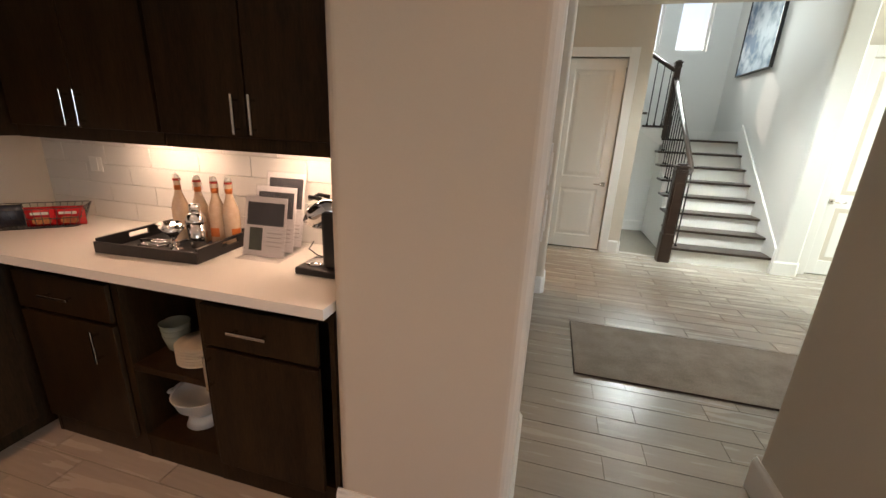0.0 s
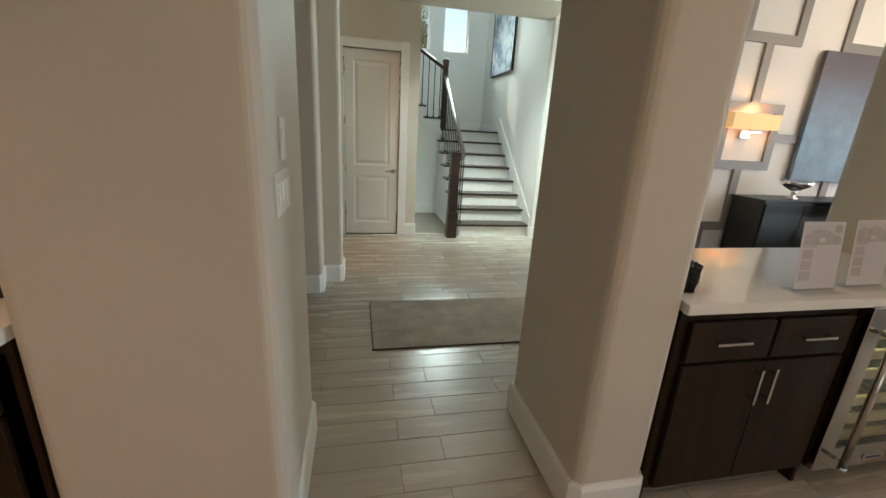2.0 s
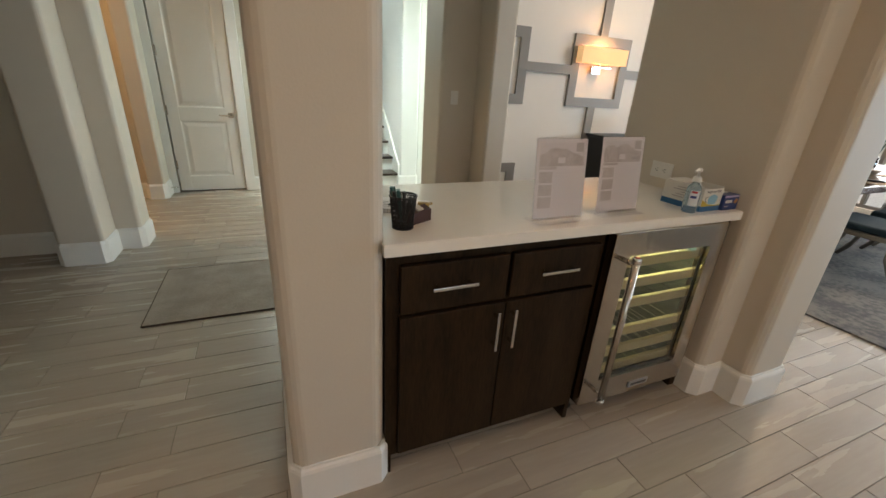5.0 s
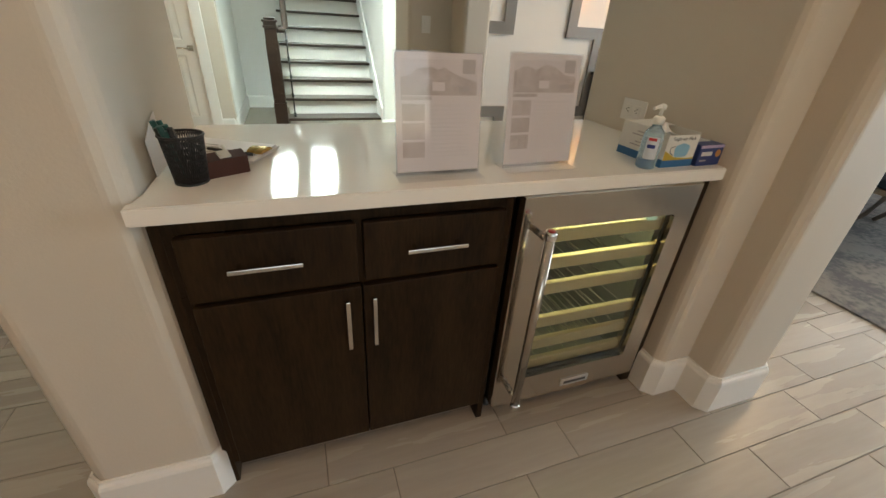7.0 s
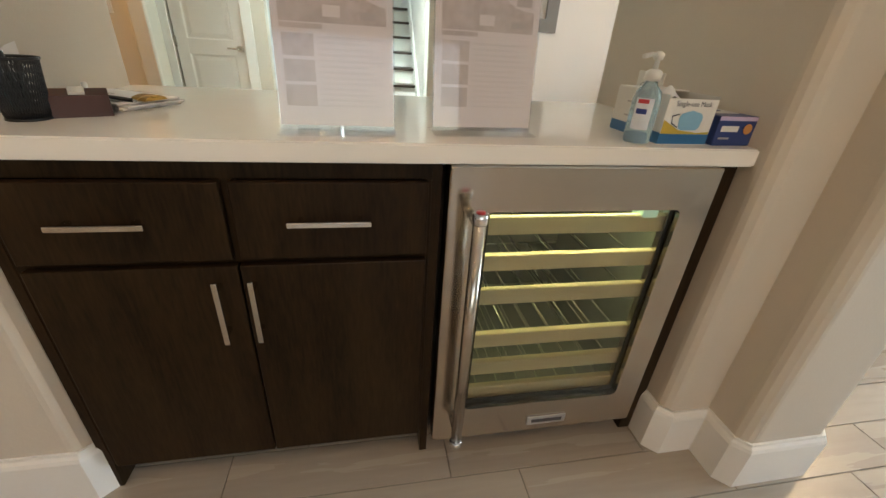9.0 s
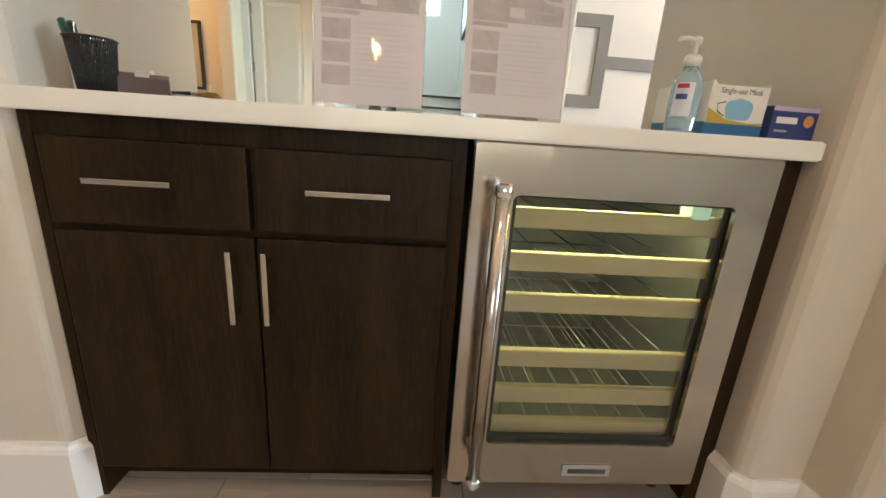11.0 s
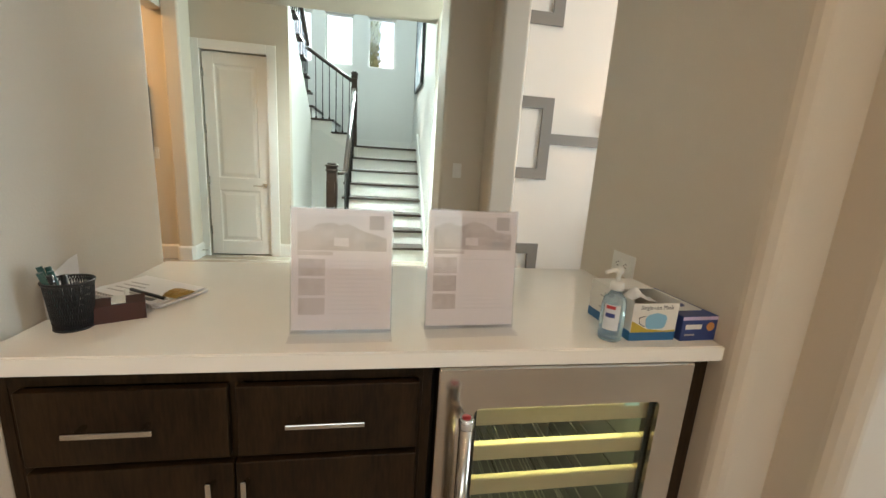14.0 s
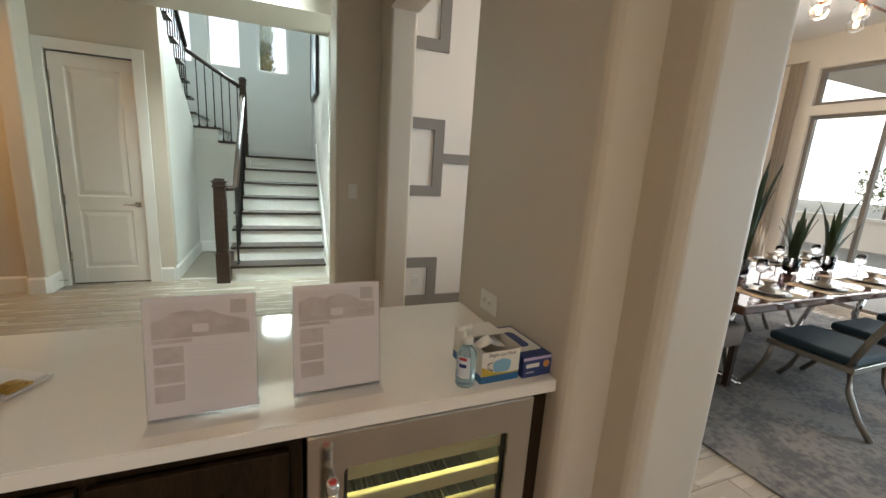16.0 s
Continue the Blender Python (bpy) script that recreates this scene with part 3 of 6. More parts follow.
# third flight, back towards the entry above the closet
for i in range(6):
    y, z = 7.00 - 0.25 * i, RISE * (12 + i)
    part("tread", off(box(-0.05, 1.02, y - 0.26, y + 0.03, z - 0.03, z, 0.006)), M_TREAD, stair)
    part("riser", off(box(-0.05, 0.885, y - 0.02, y, z - RISE, z - 0.03)), M_TRIM, stair)

rail = base("stair_railing", 1.50, 5.33, 0, "dark wooden stair railing with black iron balusters", "railing", kind="structure")
RO = Vector((1.50, 5.33, 0))


def newel(x, y, z0, z1, s, name="newel_post"):
    bm = B()
    h = z1 - z0
    slab(bm, x - s, x + s, y - s, y + s, z0, z0 + 0.30 * min(h, 1.2), 0.004)
    slab(bm, x - s * 0.86, x + s * 0.86, y - s * 0.86, y + s * 0.86, z0 + 0.30 * min(h, 1.2), z1 - 0.10, 0.004)
    for dx, dy in ((0, -1), (0, 1), (1, 0), (-1, 0)):
        a, b = s * 0.52, s * 0.905
        if dx:
            slab(bm, x + dx * b - 0.003, x + dx * b + 0.003, y - a, y + a, z0 + 0.40, z1 - 0.22)
        else:
            slab(bm, x - a, x + a, y + dy * b - 0.003, y + dy * b + 0.003, z0 + 0.40, z1 - 0.22)
    slab(bm, x - s * 1.02, x + s * 1.02, y - s * 1.02, y + s * 1.02, z1 - 0.10, z1 - 0.075, 0.004)
    slab(bm, x - s * 0.9, x + s * 0.9, y - s * 0.9, y + s * 0.9, z1 - 0.075, z1 - 0.045)
    slab(bm, x - s * 1.12, x + s * 1.12, y - s * 1.12, y + s * 1.12, z1 - 0.045, z1 - 0.025, 0.005)
    slab(bm, x - s * 0.8, x + s * 0.8, y - s * 0.8, y + s * 0.8, z1 - 0.025, z1, 0.012)
    return part(name, off(bm, RO), M_TREAD, rail)


newel(1.487, 5.325, 0.0, 1.20, 0.068)
newel(1.635, 7.04, 1.464, 2.56, 0.048)
HR = lambda y: 1.165 + (y - 5.5) * RISE / RUN
part("handrail", off(tube([(1.52, 5.38, 1.085), (1.60, 5.42, 1.085), (1.632, 5.47, 1.11), (1.635, 5.54, HR(5.54)), (1.635, 7.0, min(HR(7.0), 2.36))], 0.033, 10, None, True, 0.85), RO), M_TREAD, rail)
part("handrail", off(tube([(1.60, 7.03, 2.42), (0.93, 7.03, 2.42 + 0.67 * RISE / 0.30)], 0.033, 10, None, True, 0.85), RO), M_TREAD, rail)
part("handrail", off(tube([(0.95, 7.0, 2.86), (0.95, 5.6, 3.86)], 0.033, 10, None, True, 0.85), RO), M_TREAD, rail)
for i in range(7):
    for dy in (0.06, 0.18):
        y = 5.36 + RUN * i + dy
        if y < 5.42:
            continue
        part("baluster", off(tube([(1.632, y, RISE * (i + 1)), (1.632, y, min(HR(y), 2.33))], 0.008, 6), RO), M_IRON, rail)
        part("baluster_shoe", off(box(1.618, 1.646, y - 0.014, y + 0.014, RISE * (i + 1), RISE * (i + 1) + 0.026, 0.004, 1), RO), M_IRON, rail)
for i in range(3):
    for k in range(3):
        x = 1.56 - 0.30 * i - 0.1 * k
        z = RISE * (9 + i)
        if x < 0.98:
            continue
        part("baluster", off(tube([(x, 7.03, z), (x, 7.03, 2.42 + (1.60 - x) * RISE / 0.30)], 0.008, 6), RO), M_IRON, rail)
        part("baluster_shoe", off(box(x - 0.014, x + 0.014, 7.016, 7.044, z, z + 0.026, 0.004, 1), RO), M_IRON, rail)
for i in range(6):
    for k in range(2):
        y, z = 6.94 - 0.25 * i - 0.12 * k, RISE * (12 + i)
        part("baluster", off(tube([(0.95, y, z), (0.95, y, 2.86 + (7.0 - y) * 1.0 / 1.4)], 0.008, 6), RO), M_IRON, rail)

# painting beside the stairs
art = base("stair_painting", 2.655, 7.15, 2.43, "large blue and white abstract painting on the staircase wall", "painting")
part("canvas", box(-0.035, -0.002, -0.52, 0.52, 0.0, 1.45, 0.003), plain("blue_abstract_paint", (0.50, 0.58, 0.64), 0.6, scale=2.2, grain=7, second=(0.06, 0.14, 0.24), spread=(0.44, 0.6)), art)
bm = B()
for a, b, c, d in ((-0.535, 0.535, -0.015, 0.0), (-0.535, 0.535, 1.45, 1.465), (-0.535, -0.52, 0, 1.45), (0.52, 0.535, 0, 1.45)):
    slab(bm, -0.045, -0.002, a, b, c, d)
part("frame", bm, M_BLACK, art)

# ---- wall panel trim in the dining room ----
TW, TT = 0.10, 0.028
for cx in (3.205, 4.565, 5.925, 7.285):
    for lo, hi in ((0.165, 0.565), (1.19, 1.922), (2.52, 3.252)):
        x0, x1 = max(cx - 0.395, 3.124), cx + 0.395
        bm = B()
        y0, y1 = 3.985 - TT, 3.985
        if cx - 0.395 > 3.13:
            slab(bm, x0, x0 + TW, y0, y1, lo, hi)
        slab(bm, x1 - TW, x1, y0, y1, lo, hi)
        slab(bm, x0 + (TW if cx > 3.6 else 0), x1 - TW, y0, y1, hi - TW, hi)
        if lo > 0.2:
            slab(bm, x0 + (TW if cx > 3.6 else 0), x1 - TW, y0, y1, lo, lo + TW)
        solid("trim_square", bm, M_PANELTRIM, "taupe painted square of flat wall trim", "trim", "structure")
    for lo, hi in ((0.565, 1.19), (1.922, 2.52)):
        if cx > 3.6:
            solid("trim_upright", box(cx - 0.068, cx + 0.068 - 0.035, 3.985 - TT, 3.985, lo, hi), M_PANELTRIM, "taupe painted upright of flat wall trim", "trim", "structure")
    if cx < 7:
        solid("trim_rail", box(cx + 0.395, cx + 1.36 - 0.395, 3.985 - TT, 3.985, 1.515, 1.61), M_PANELTRIM, "taupe painted rail of flat wall trim", "trim", "structure")
solid("trim_base", box(3.124, 8.57, 3.985 - TT, 3.985, 0.0, 0.165), M_PANELTRIM, "taupe painted base trim", "trim", "structure")


# ---- bar: cabinet, worktop, wine cooler ----
def bar_pull(parent, a, b, out, name="handle"):
    """A flat-sided bar handle between two points, standing out towards -y on two posts."""
    a, b = Vector(a), Vector(b)
    d = (b - a).normalized()
    bm = B()
    w = 0.0055
    lo, hi = Vector((min(a.x, b.x), a.y, min(a.z, b.z))), Vector((max(a.x, b.x), a.y, max(a.z, b.z)))
    slab(bm, lo.x - (w if d.z else 0), hi.x + (w if d.z else 0), a.y - out - 0.009, a.y - out, lo.z - (0 if d.z else w), hi.z + (0 if d.z else w), 0.0018)
    for t in (0.14, 0.86):
        p = a.lerp(b, t)
        slab(bm, p.x - 0.004, p.x + 0.004, a.y - out - 0.001, a.y, p.z - 0.004, p.z + 0.004)
    return part(name, bm, M_NICKEL, parent, "satin nickel bar handle")


def front(name, parent, x0, x1, z0, z1, y, t=0.02):
    return part(name, box(x0, x1, y, y + t, z0, z1, 0.0025), M_CAB, parent)


bc = base("bar_cabinet", 1.745, 1.40, 0, "espresso stained base cabinet with two drawers and two doors", "cabinet")
CO = Vector((1.745, 1.40, 0))
for nm, d in (("side_panel", (1.337, 1.357, 1.105, 1.70, 0.0, 0.876)), ("side_panel", (2.135, 2.155, 1.105, 1.70, 0.0, 0.876)),
              ("bottom_panel", (1.357, 2.135, 1.127, 1.68, 0.105, 0.125)), ("back_panel", (1.357, 2.135, 1.68, 1.70, 0.105, 0.876)),
              ("top_rail", (1.357, 2.135, 1.1055, 1.125, 0.836, 0.875)), ("middle_rail", (1.357, 2.135, 1.1055, 1.125, 0.66, 0.682)),
              ("bottom_rail", (1.357, 2.135, 1.1055, 1.125, 0.088, 0.135)), ("middle_stile", (1.7375, 1.7625, 1.106, 1.125, 0.682, 0.836)),
              ("side_stile", (1.357, 1.385, 1.1065, 1.125, 0.135, 0.836)), ("side_stile", (2.118, 2.135, 1.1065, 1.125, 0.135, 0.836))):
    part(nm, off(box(*d), CO), M_CAB, bc)
part("toe_kick", off(box(1.357, 2.135, 1.175, 1.19, 0.0, 0.105), CO), M_CAB, bc)
for x0, x1, h0, h1 in ((1.378, 1.742, 1.468, 1.620), (1.758, 2.126, 1.857, 2.013)):
    dr = front("drawer", bc, x0 - CO.x, x1 - CO.x, 0.676, 0.835, 1.084 - CO.y)
    bar_pull(dr, (h0 - CO.x, 1.084 - CO.y, 0.762), (h1 - CO.x, 1.084 - CO.y, 0.762), 0.024)
for x0, x1, hx in ((1.378, 1.7475, 1.709), (1.7515, 2.126, 1.775)):
    dd = front("door", bc, x0 - CO.x, x1 - CO.x, 0.104, 0.662, 1.084 - CO.y)
    bar_pull(dd, (hx - CO.x, 1.084 - CO.y, 0.490), (hx - CO.x, 1.084 - CO.y, 0.642), 0.024)

bm = prism([(1.322, 1.066), (2.838, 1.066), (2.838, 1.738), (1.337, 1.738), (1.337, 1.140), (1.328, 1.096), (1.322, 1.090)], 0.877, 0.915)
bmesh.ops.bevel(bm, geom=[e for e in bm.edges if abs(e.verts[0].co.z - e.verts[1].co.z) < 1e-5], offset=0.003, segments=2, affect="EDGES")
solid("bar_worktop", bm, M_QUARTZ, "polished white quartz worktop on the bar cabinets", "worktop")
solid("bar_end_panel", box(2.785, 2.837, 1.10, 1.70, 0.0, 0.876, 0.002), M_CAB, "narrow espresso stained end panel beside the cooler", "panel")
solid("bar_back_panel", box(1.337, 2.838, 1.702, 1.722, 0.0, 0.876), M_CAB, "espresso stained back panel of the bar", "panel")

wc = base("wine_cooler", 2.463, 1.38, 0, "stainless steel under-counter wine cooler with a glass door and lit shelves", "wine cooler")
WO = Vector((2.463, 1.38, 0))
bm = B()
slab(bm, 2.165, 2.185, 1.115, 1.69, 0.10, 0.868)
slab(bm, 2.742, 2.762, 1.115, 1.69, 0.10, 0.868)
slab(bm, 2.185, 2.742, 1.115, 1.69, 0.10, 0.14)
slab(bm, 2.185, 2.742, 1.115, 1.69, 0.80, 0.868)
slab(bm, 2.185, 2.742, 1.66, 1.69, 0.14, 0.80)
part("body", off(bm, WO), plain("dark_grey_cooler_liner", (0.16, 0.165, 0.165), 0.4), wc)
bm = B()
X0, X1, Z0, Z1, W0, W1, V0, V1 = 2.163, 2.766, 0.094, 0.876, 2.245, 2.693, 0.206, 0.780
outer = rounded([(X0, Z0), (X1, Z0), (X1, Z1), (X0, Z1)], 0.006, None, 4)
inner = rounded([(W0, V0), (W1, V0), (W1, V1), (W0, V1)], 0.014, None, 4)
rings = [[bm.verts.new((px, yy, pz)) for px, pz in ring] for ring, yy in ((outer, 1.112), (outer, 1.064), (outer, 1.062), (inner, 1.062), (inner, 1.112))]
for v, (px, pz) in zip(rings[2], rounded([(X0 + 0.003, Z0 + 0.003), (X1 - 0.003, Z0 + 0.003), (X1 - 0.003, Z1 - 0.003), (X0 + 0.003, Z1 - 0.003)], 0.006, None, 4)):
    v.co = (px, 1.061, pz)
rings.append(rings[0])
for r, s in zip(rings, rings[1:]):
    for k in range(len(r)):
        bm.faces.new((r[k], r[(k + 1) % len(r)], s[(k + 1) % len(r)], s[k]))
bmesh.ops.recalc_face_normals(bm, faces=bm.faces)
wd = part("door", off(bm, WO), M_STEEL, wc, "brushed stainless steel door frame")
gp = part("glass_pane", off(box(W0, W1, 1.075, 1.080, V0, V1), WO), M_SMOKE, wd, "tinted glass pane")
bm = B()
for a, b, c, d in ((W0, W0 + 0.012, V0, V1), (W1 - 0.008, W1, V0, V1), (W0 + 0.012, W1 - 0.008, V0, V0 + 0.014), (W0 + 0.012, W1 - 0.008, V1 - 0.006, V1)):
    slab(bm, a, b, 1.0825, 1.086, c, d)
part("gasket", off(bm, WO), M_BLACK, wd, "black inner border")
hx, hy = 2.212, 1.000
hd = part("handle", off(tube([(hx, hy, 0.168), (hx, hy, 0.80)], 0.0135, 16), WO), M_STEEL, wd, "round stainless bar handle")
for hz in (0.190, 0.775):
    part("bracket", off(tube([(hx, hy + 0.005, hz), (hx, 1.062, hz)], 0.009, 10), WO), M_STEEL, hd)
for hz in (0.782, 0.150):
    bm = lathe([(0.0135, hz), (0.016, hz + 0.004), (0.016, hz + 0.020), (0.013, hz + 0.024)], hx, hy, 18)
    part("end_cap", off(bm, WO), M_CHROME, hd)
part("medallion", off(lathe([(0.0, 0.8055), (0.009, 0.8055), (0.009, 0.8075), (0.0, 0.8075)], hx, hy, 16), WO), plain("red_enamel", (0.42, 0.03, 0.03), 0.3), hd, "small red medallion on the handle end")
part("badge_plate", off(box(2.434, 2.550, 1.0565, 1.0605, 0.122, 0.152, 0.001), WO), plain("pale_badge", (0.6, 0.6, 0.6), 0.3, metal=0.6), wd, "pale brand plate with a plain mark")
part("badge_mark", off(box(2.446, 2.538, 1.0553, 1.0563, 0.131, 0.143), WO), M_PRINTD, wd)
part("controller", off(box(2.63, 2.672, 1.10, 1.14, 0.742, 0.772, 0.003), WO), plain("pale_green_display", (0.35, 0.5, 0.4), 0.4, emit=0.35), wc, "small lit display")
for z0, z1 in ((0.708, 0.751), (0.615, 0.657), (0.520, 0.563), (0.385, 0.428), (0.290, 0.333), (0.198, 0.243)):
    sh = part("shelf", off(box(2.20, 2.697, 1.100, 1.120, z0, z1, 0.004), WO), M_BEECH, wc, "pale beech shelf front")
    bm = B()
    for k in range(8 if z0 < 0.5 else 5):
        x = 2.232 + (0.062 if z0 < 0.5 else 0.105) * k
        tube([(x, 1.121, z0 + 0.026), (x, 1.64, z0 + 0.026)], 0.0018, 6, bm)
    tube([(2.20, 1.64, z0 + 0.021), (2.728, 1.64, z0 + 0.021)], 0.003, 6, bm)
    # upper racks take black in place of steel, dimmed by colour
    part("wire_rack", off(bm, WO), M_RACK if z0 < 0.5 else M_BLACK, sh, "thin wire bottle rack")
for fx in (2.20, 2.735):
    part("foot", off(lathe([(0.018, 0.0), (0.02, 0.012), (0.011, 0.016), (0.011, 0.102)], fx, 1.16, 12), WO), M_BLACK, wc)
part("kick_grille", off(box(2.185, 2.745, 1.19, 1.20, 0.012, 0.10), WO), M_BLACK, wc)

# ---- kitchen run along the back wall ----
def unit(name, x0, x1, label, group="kitchen base cabinets"):
    return base(name, (x0 + x1) / 2, 1.40, 0, label, "cabinet", group), Vector(((x0 + x1) / 2, 1.40, 0))


def carcass(u, o, x0, x1, shelf=None):
    for a, b in ((x0, x0 + 0.018), (x1 - 0.018, x1)):
        part("side_panel", off(prism([(1.105, 0.10), (1.110, 0.10), (1.110, 0.0), (1.645, 0.0), (1.645, 0.876), (1.105, 0.876)], a, b, "x"), o), M_CAB, u)
    part("back_panel", off(box(x0 + 0.018, x1 - 0.018, 1.63, 1.645, 0.12, 0.876), o), M_CABIN, u)
    part("bottom_panel", off(box(x0 + 0.018, x1 - 0.018, 1.107, 1.63, 0.10, 0.125), o), M_CAB, u)
    part("top_rail", off(box(x0 + 0.018, x1 - 0.018, 1.106, 1.125, 0.836, 0.875), o), M_CAB, u)
    part("toe_kick", off(box(x0 + 0.018, x1 - 0.018, 1.112, 1.13, 0.0, 0.10), o), M_CAB, u)
    if shelf:
        part("shelf", off(box(x0 + 0.018, x1 - 0.018, 1.108, 1.63, shelf - 0.03, shelf, 0.002), o), M_CAB, u)


for x0, x1, hx in ((-1.165, -0.620, -1.128), (-2.118, -1.575, -1.68)):
    u, o = unit("base_cabinet", x0, x1, "espresso stained base cabinet with a drawer over a door")
    carcass(u, o, x0, x1)
    w = x1 - (0.055 if x1 > -1 else 0.02)
    dr = front("drawer", u, x0 + 0.015 - o.x, w - o.x, 0.668, 0.832, 1.084 - o.y)
    c = -0.935 if x1 > -1 else -1.845
    bar_pull(dr, (c - 0.08 - o.x, 1.084 - o.y, 0.752), (c + 0.08 - o.x, 1.084 - o.y, 0.752), 0.024)
    dd = front("door", u, x0 + 0.015 - o.x, w - o.x, 0.115, 0.652, 1.084 - o.y)
    bar_pull(dd, (hx - o.x, 1.084 - o.y, 0.488), (hx - o.x, 1.084 - o.y, 0.632), 0.024)
u, o = unit("open_cabinet", -1.575, -1.165, "espresso stained open cabinet with two shelves of crockery")
carcass(u, o, -1.575, -1.165, 0.48)
# the run turns along the west wall
wu = base("corner_cabinet", -2.41, 0.4, 0, "espresso stained base cabinet along the side wall", "cabinet", "kitchen base cabinets")
part("body", off(box(-2.69, -2.145, -0.6, 1.645, 0.10, 0.876), Vector((-2.41, 0.4, 0))), M_CAB, wu)
part("toe_kick", off(box(-2.69, -2.21, -0.6, 1.645, 0.0, 0.10), Vector((-2.41, 0.4, 0))), M_CAB, wu)
for y0, y1 in ((0.50, 1.05), (-0.06, 0.49), (-0.6, -0.07)):
    part("door", off(box(-2.145, -2.124, y0, y1, 0.115, 0.832, 0.0025), Vector((-2.41, 0.4, 0))), M_CAB, wu)
bm = prism([(-2.698, -0.6), (-2.10, -0.6), (-2.10, 1.042), (-0.618, 1.042), (-0.618, 1.658), (-2.698, 1.658)], 0.877, 0.915)
solid("kitchen_worktop", bm, M_QUARTZ, "polished white quartz worktop along the kitchen wall", "worktop")

# wall cabinets
for x0, x1 in ((-1.485, -0.665), (-2.315, -1.495)):
    u = base("wall_cabinet", (x0 + x1) / 2, 1.5, 1.40, "espresso stained wall cabinet with two plain doors", "cabinet", "kitchen wall cabinets")
    o = Vector(((x0 + x1) / 2, 1.5, 1.40))
    part("body", off(box(x0, x1, 1.352, 1.655, 1.40, 2.45), o), M_CAB, u)
    part("light_rail", off(box(x0, x1, 1.352, 1.372, 1.352, 1.40), o), M_CAB, u)
    m = (x0 + x1) / 2
    for a, b, hx in ((x0 + 0.004, m - 0.004, m - 0.037), (m + 0.004, x1 - 0.004, m + 0.037)):
        dd = part("door", off(box(a, b, 1.331, 1.351, 1.405, 2.44, 0.0025), o), M_CAB, u)
        bar_pull(dd, (hx - o.x, 1.331 - o.y, 0.015), (hx - o.x, 1.331 - o.y, 0.155), 0.024)
u = base("wall_cabinet", -2.53, 0.7, 1.40, "espresso stained wall cabinet on the side wall", "cabinet", "kitchen wall cabinets")
part("body", off(box(-2.695, -2.345, 0.0, 1.655, 1.352, 2.45), Vector((-2.53, 0.7, 1.40))), M_CAB, u)
for a, b in ((0.75, 1.29), (0.2, 0.74)):
    part("door", off(box(-2.345, -2.325, a, b, 1.405, 2.44, 0.0025), Vector((-2.53, 0.7, 1.40))), M_CAB, u)
solid("wall_filler", box(-0.665, -0.617, 1.345, 1.655, 1.352, 2.45), M_CAB, "narrow espresso stained filler beside the wall cabinet", "panel")
for x in (-1.75, -0.95):
    solid("under_cabinet_light", box(x - 0.23, x + 0.23, 1.475, 1.525, 1.3765, 1.3985, 0.003), M_WHITEPL, "slim white strip light under the wall cabinet", "light")


def plate(name, x, y, z, w, h, face, label, gangs=1, kind="switch"):
    """A wall plate; face gives the side that it looks to: +x, -x or -y."""
    rz = {"-y": 0, "+x": 90, "-x": -90}[face]
    p = base(name, x, y, z, label, kind, "", rz)
    part("cover", box(-w / 2, w / 2, -0.006, -0.0005, -h / 2, h / 2, 0.002), M_WHITEPL, p)
    if kind == "switch":
        for g in range(gangs):
            c = (g - (gangs - 1) / 2) * w / gangs * 0.92
            part("rocker", box(c - 0.0165, c + 0.0165, -0.0095, -0.0055, -0.032, 0.032, 0.002), M_WHITEPL, p)
    else:
        for s in (-1, 1):
            part("socket", box(s * 0.022 - 0.016, s * 0.022 + 0.016, -0.0085, -0.0055, -0.018, 0.018, 0.003), M_WHITEPL, p)
            for dz in (-0.006, 0.006):
                part("slot", box(s * 0.022 - 0.004, s * 0.022 + 0.005, -0.0092, -0.0084, dz - 0.0012, dz + 0.0012), M_SLOT, p)
            part("slot", box(s * 0.022 - 0.011, s * 0.022 - 0.007, -0.0092, -0.0084, -0.002, 0.002), M_SLOT, p)
    return p


plate("light_switch", 0.0085, 1.312, 1.385, 0.075, 0.12, "+x", "white single rocker switch on the hall wall")
plate("light_switch", 0.0085, 1.270, 1.237, 0.205, 0.12, "+x", "white four-gang rocker switch on the hall wall", 4)
plate("light_switch", 2.69, 3.7195, 1.228, 0.075, 0.12, "-y", "white single rocker switch on the wall end")
plate("light_switch", -0.39, 5.2745, 1.19, 0.075, 0.12, "-y", "white single rocker switch on the corridor wall")
plate("light_switch", -2.32, 1.651, 1.205, 0.085, 0.075, "-y", "white wall plate on the tiled backsplash", 1)
plate("wall_outlet", 2.8395, 1.49, 1.0, 0.118, 0.076, "-x", "white double wall outlet above the bar worktop", 2, "outlet")
plate("wall_outlet", 3.385, 3.9845, 0.325, 0.076, 0.10, "-y", "white double wall outlet on the cream wall", 2, "outlet")
ds = base("door_stop", -0.0175, 5.36, 0.085, "small sprung steel door stop on the baseboard", "door stop")
part("spring", tube([(0.0, 0, 0), (0.075, 0, 0.0)], 0.006, 8), M_NICKEL, ds)
part("rubber_tip", tube([(0.072, 0, 0), (0.086, 0, 0.0)], 0.0085, 10), M_WHITEPL, ds)
pic = base("corridor_picture", -0.70, 5.274, 1.20, "dark framed picture on the amber-lit corridor wall", "picture")
part("canvas", box(-0.27, 0.27, -0.012, -0.001, 0.02, 0.66), plain("muted_print", (0.4, 0.36, 0.3), 0.6, scale=5), pic)
bm = B()
for a, b, c, d in ((-0.30, 0.30, -0.01, 0.02), (-0.30, 0.30, 0.66, 0.69), (-0.30, -0.27, 0.02, 0.66), (0.27, 0.30, 0.02, 0.66)):
    slab(bm, a, b, -0.028, -0.001, c, d)
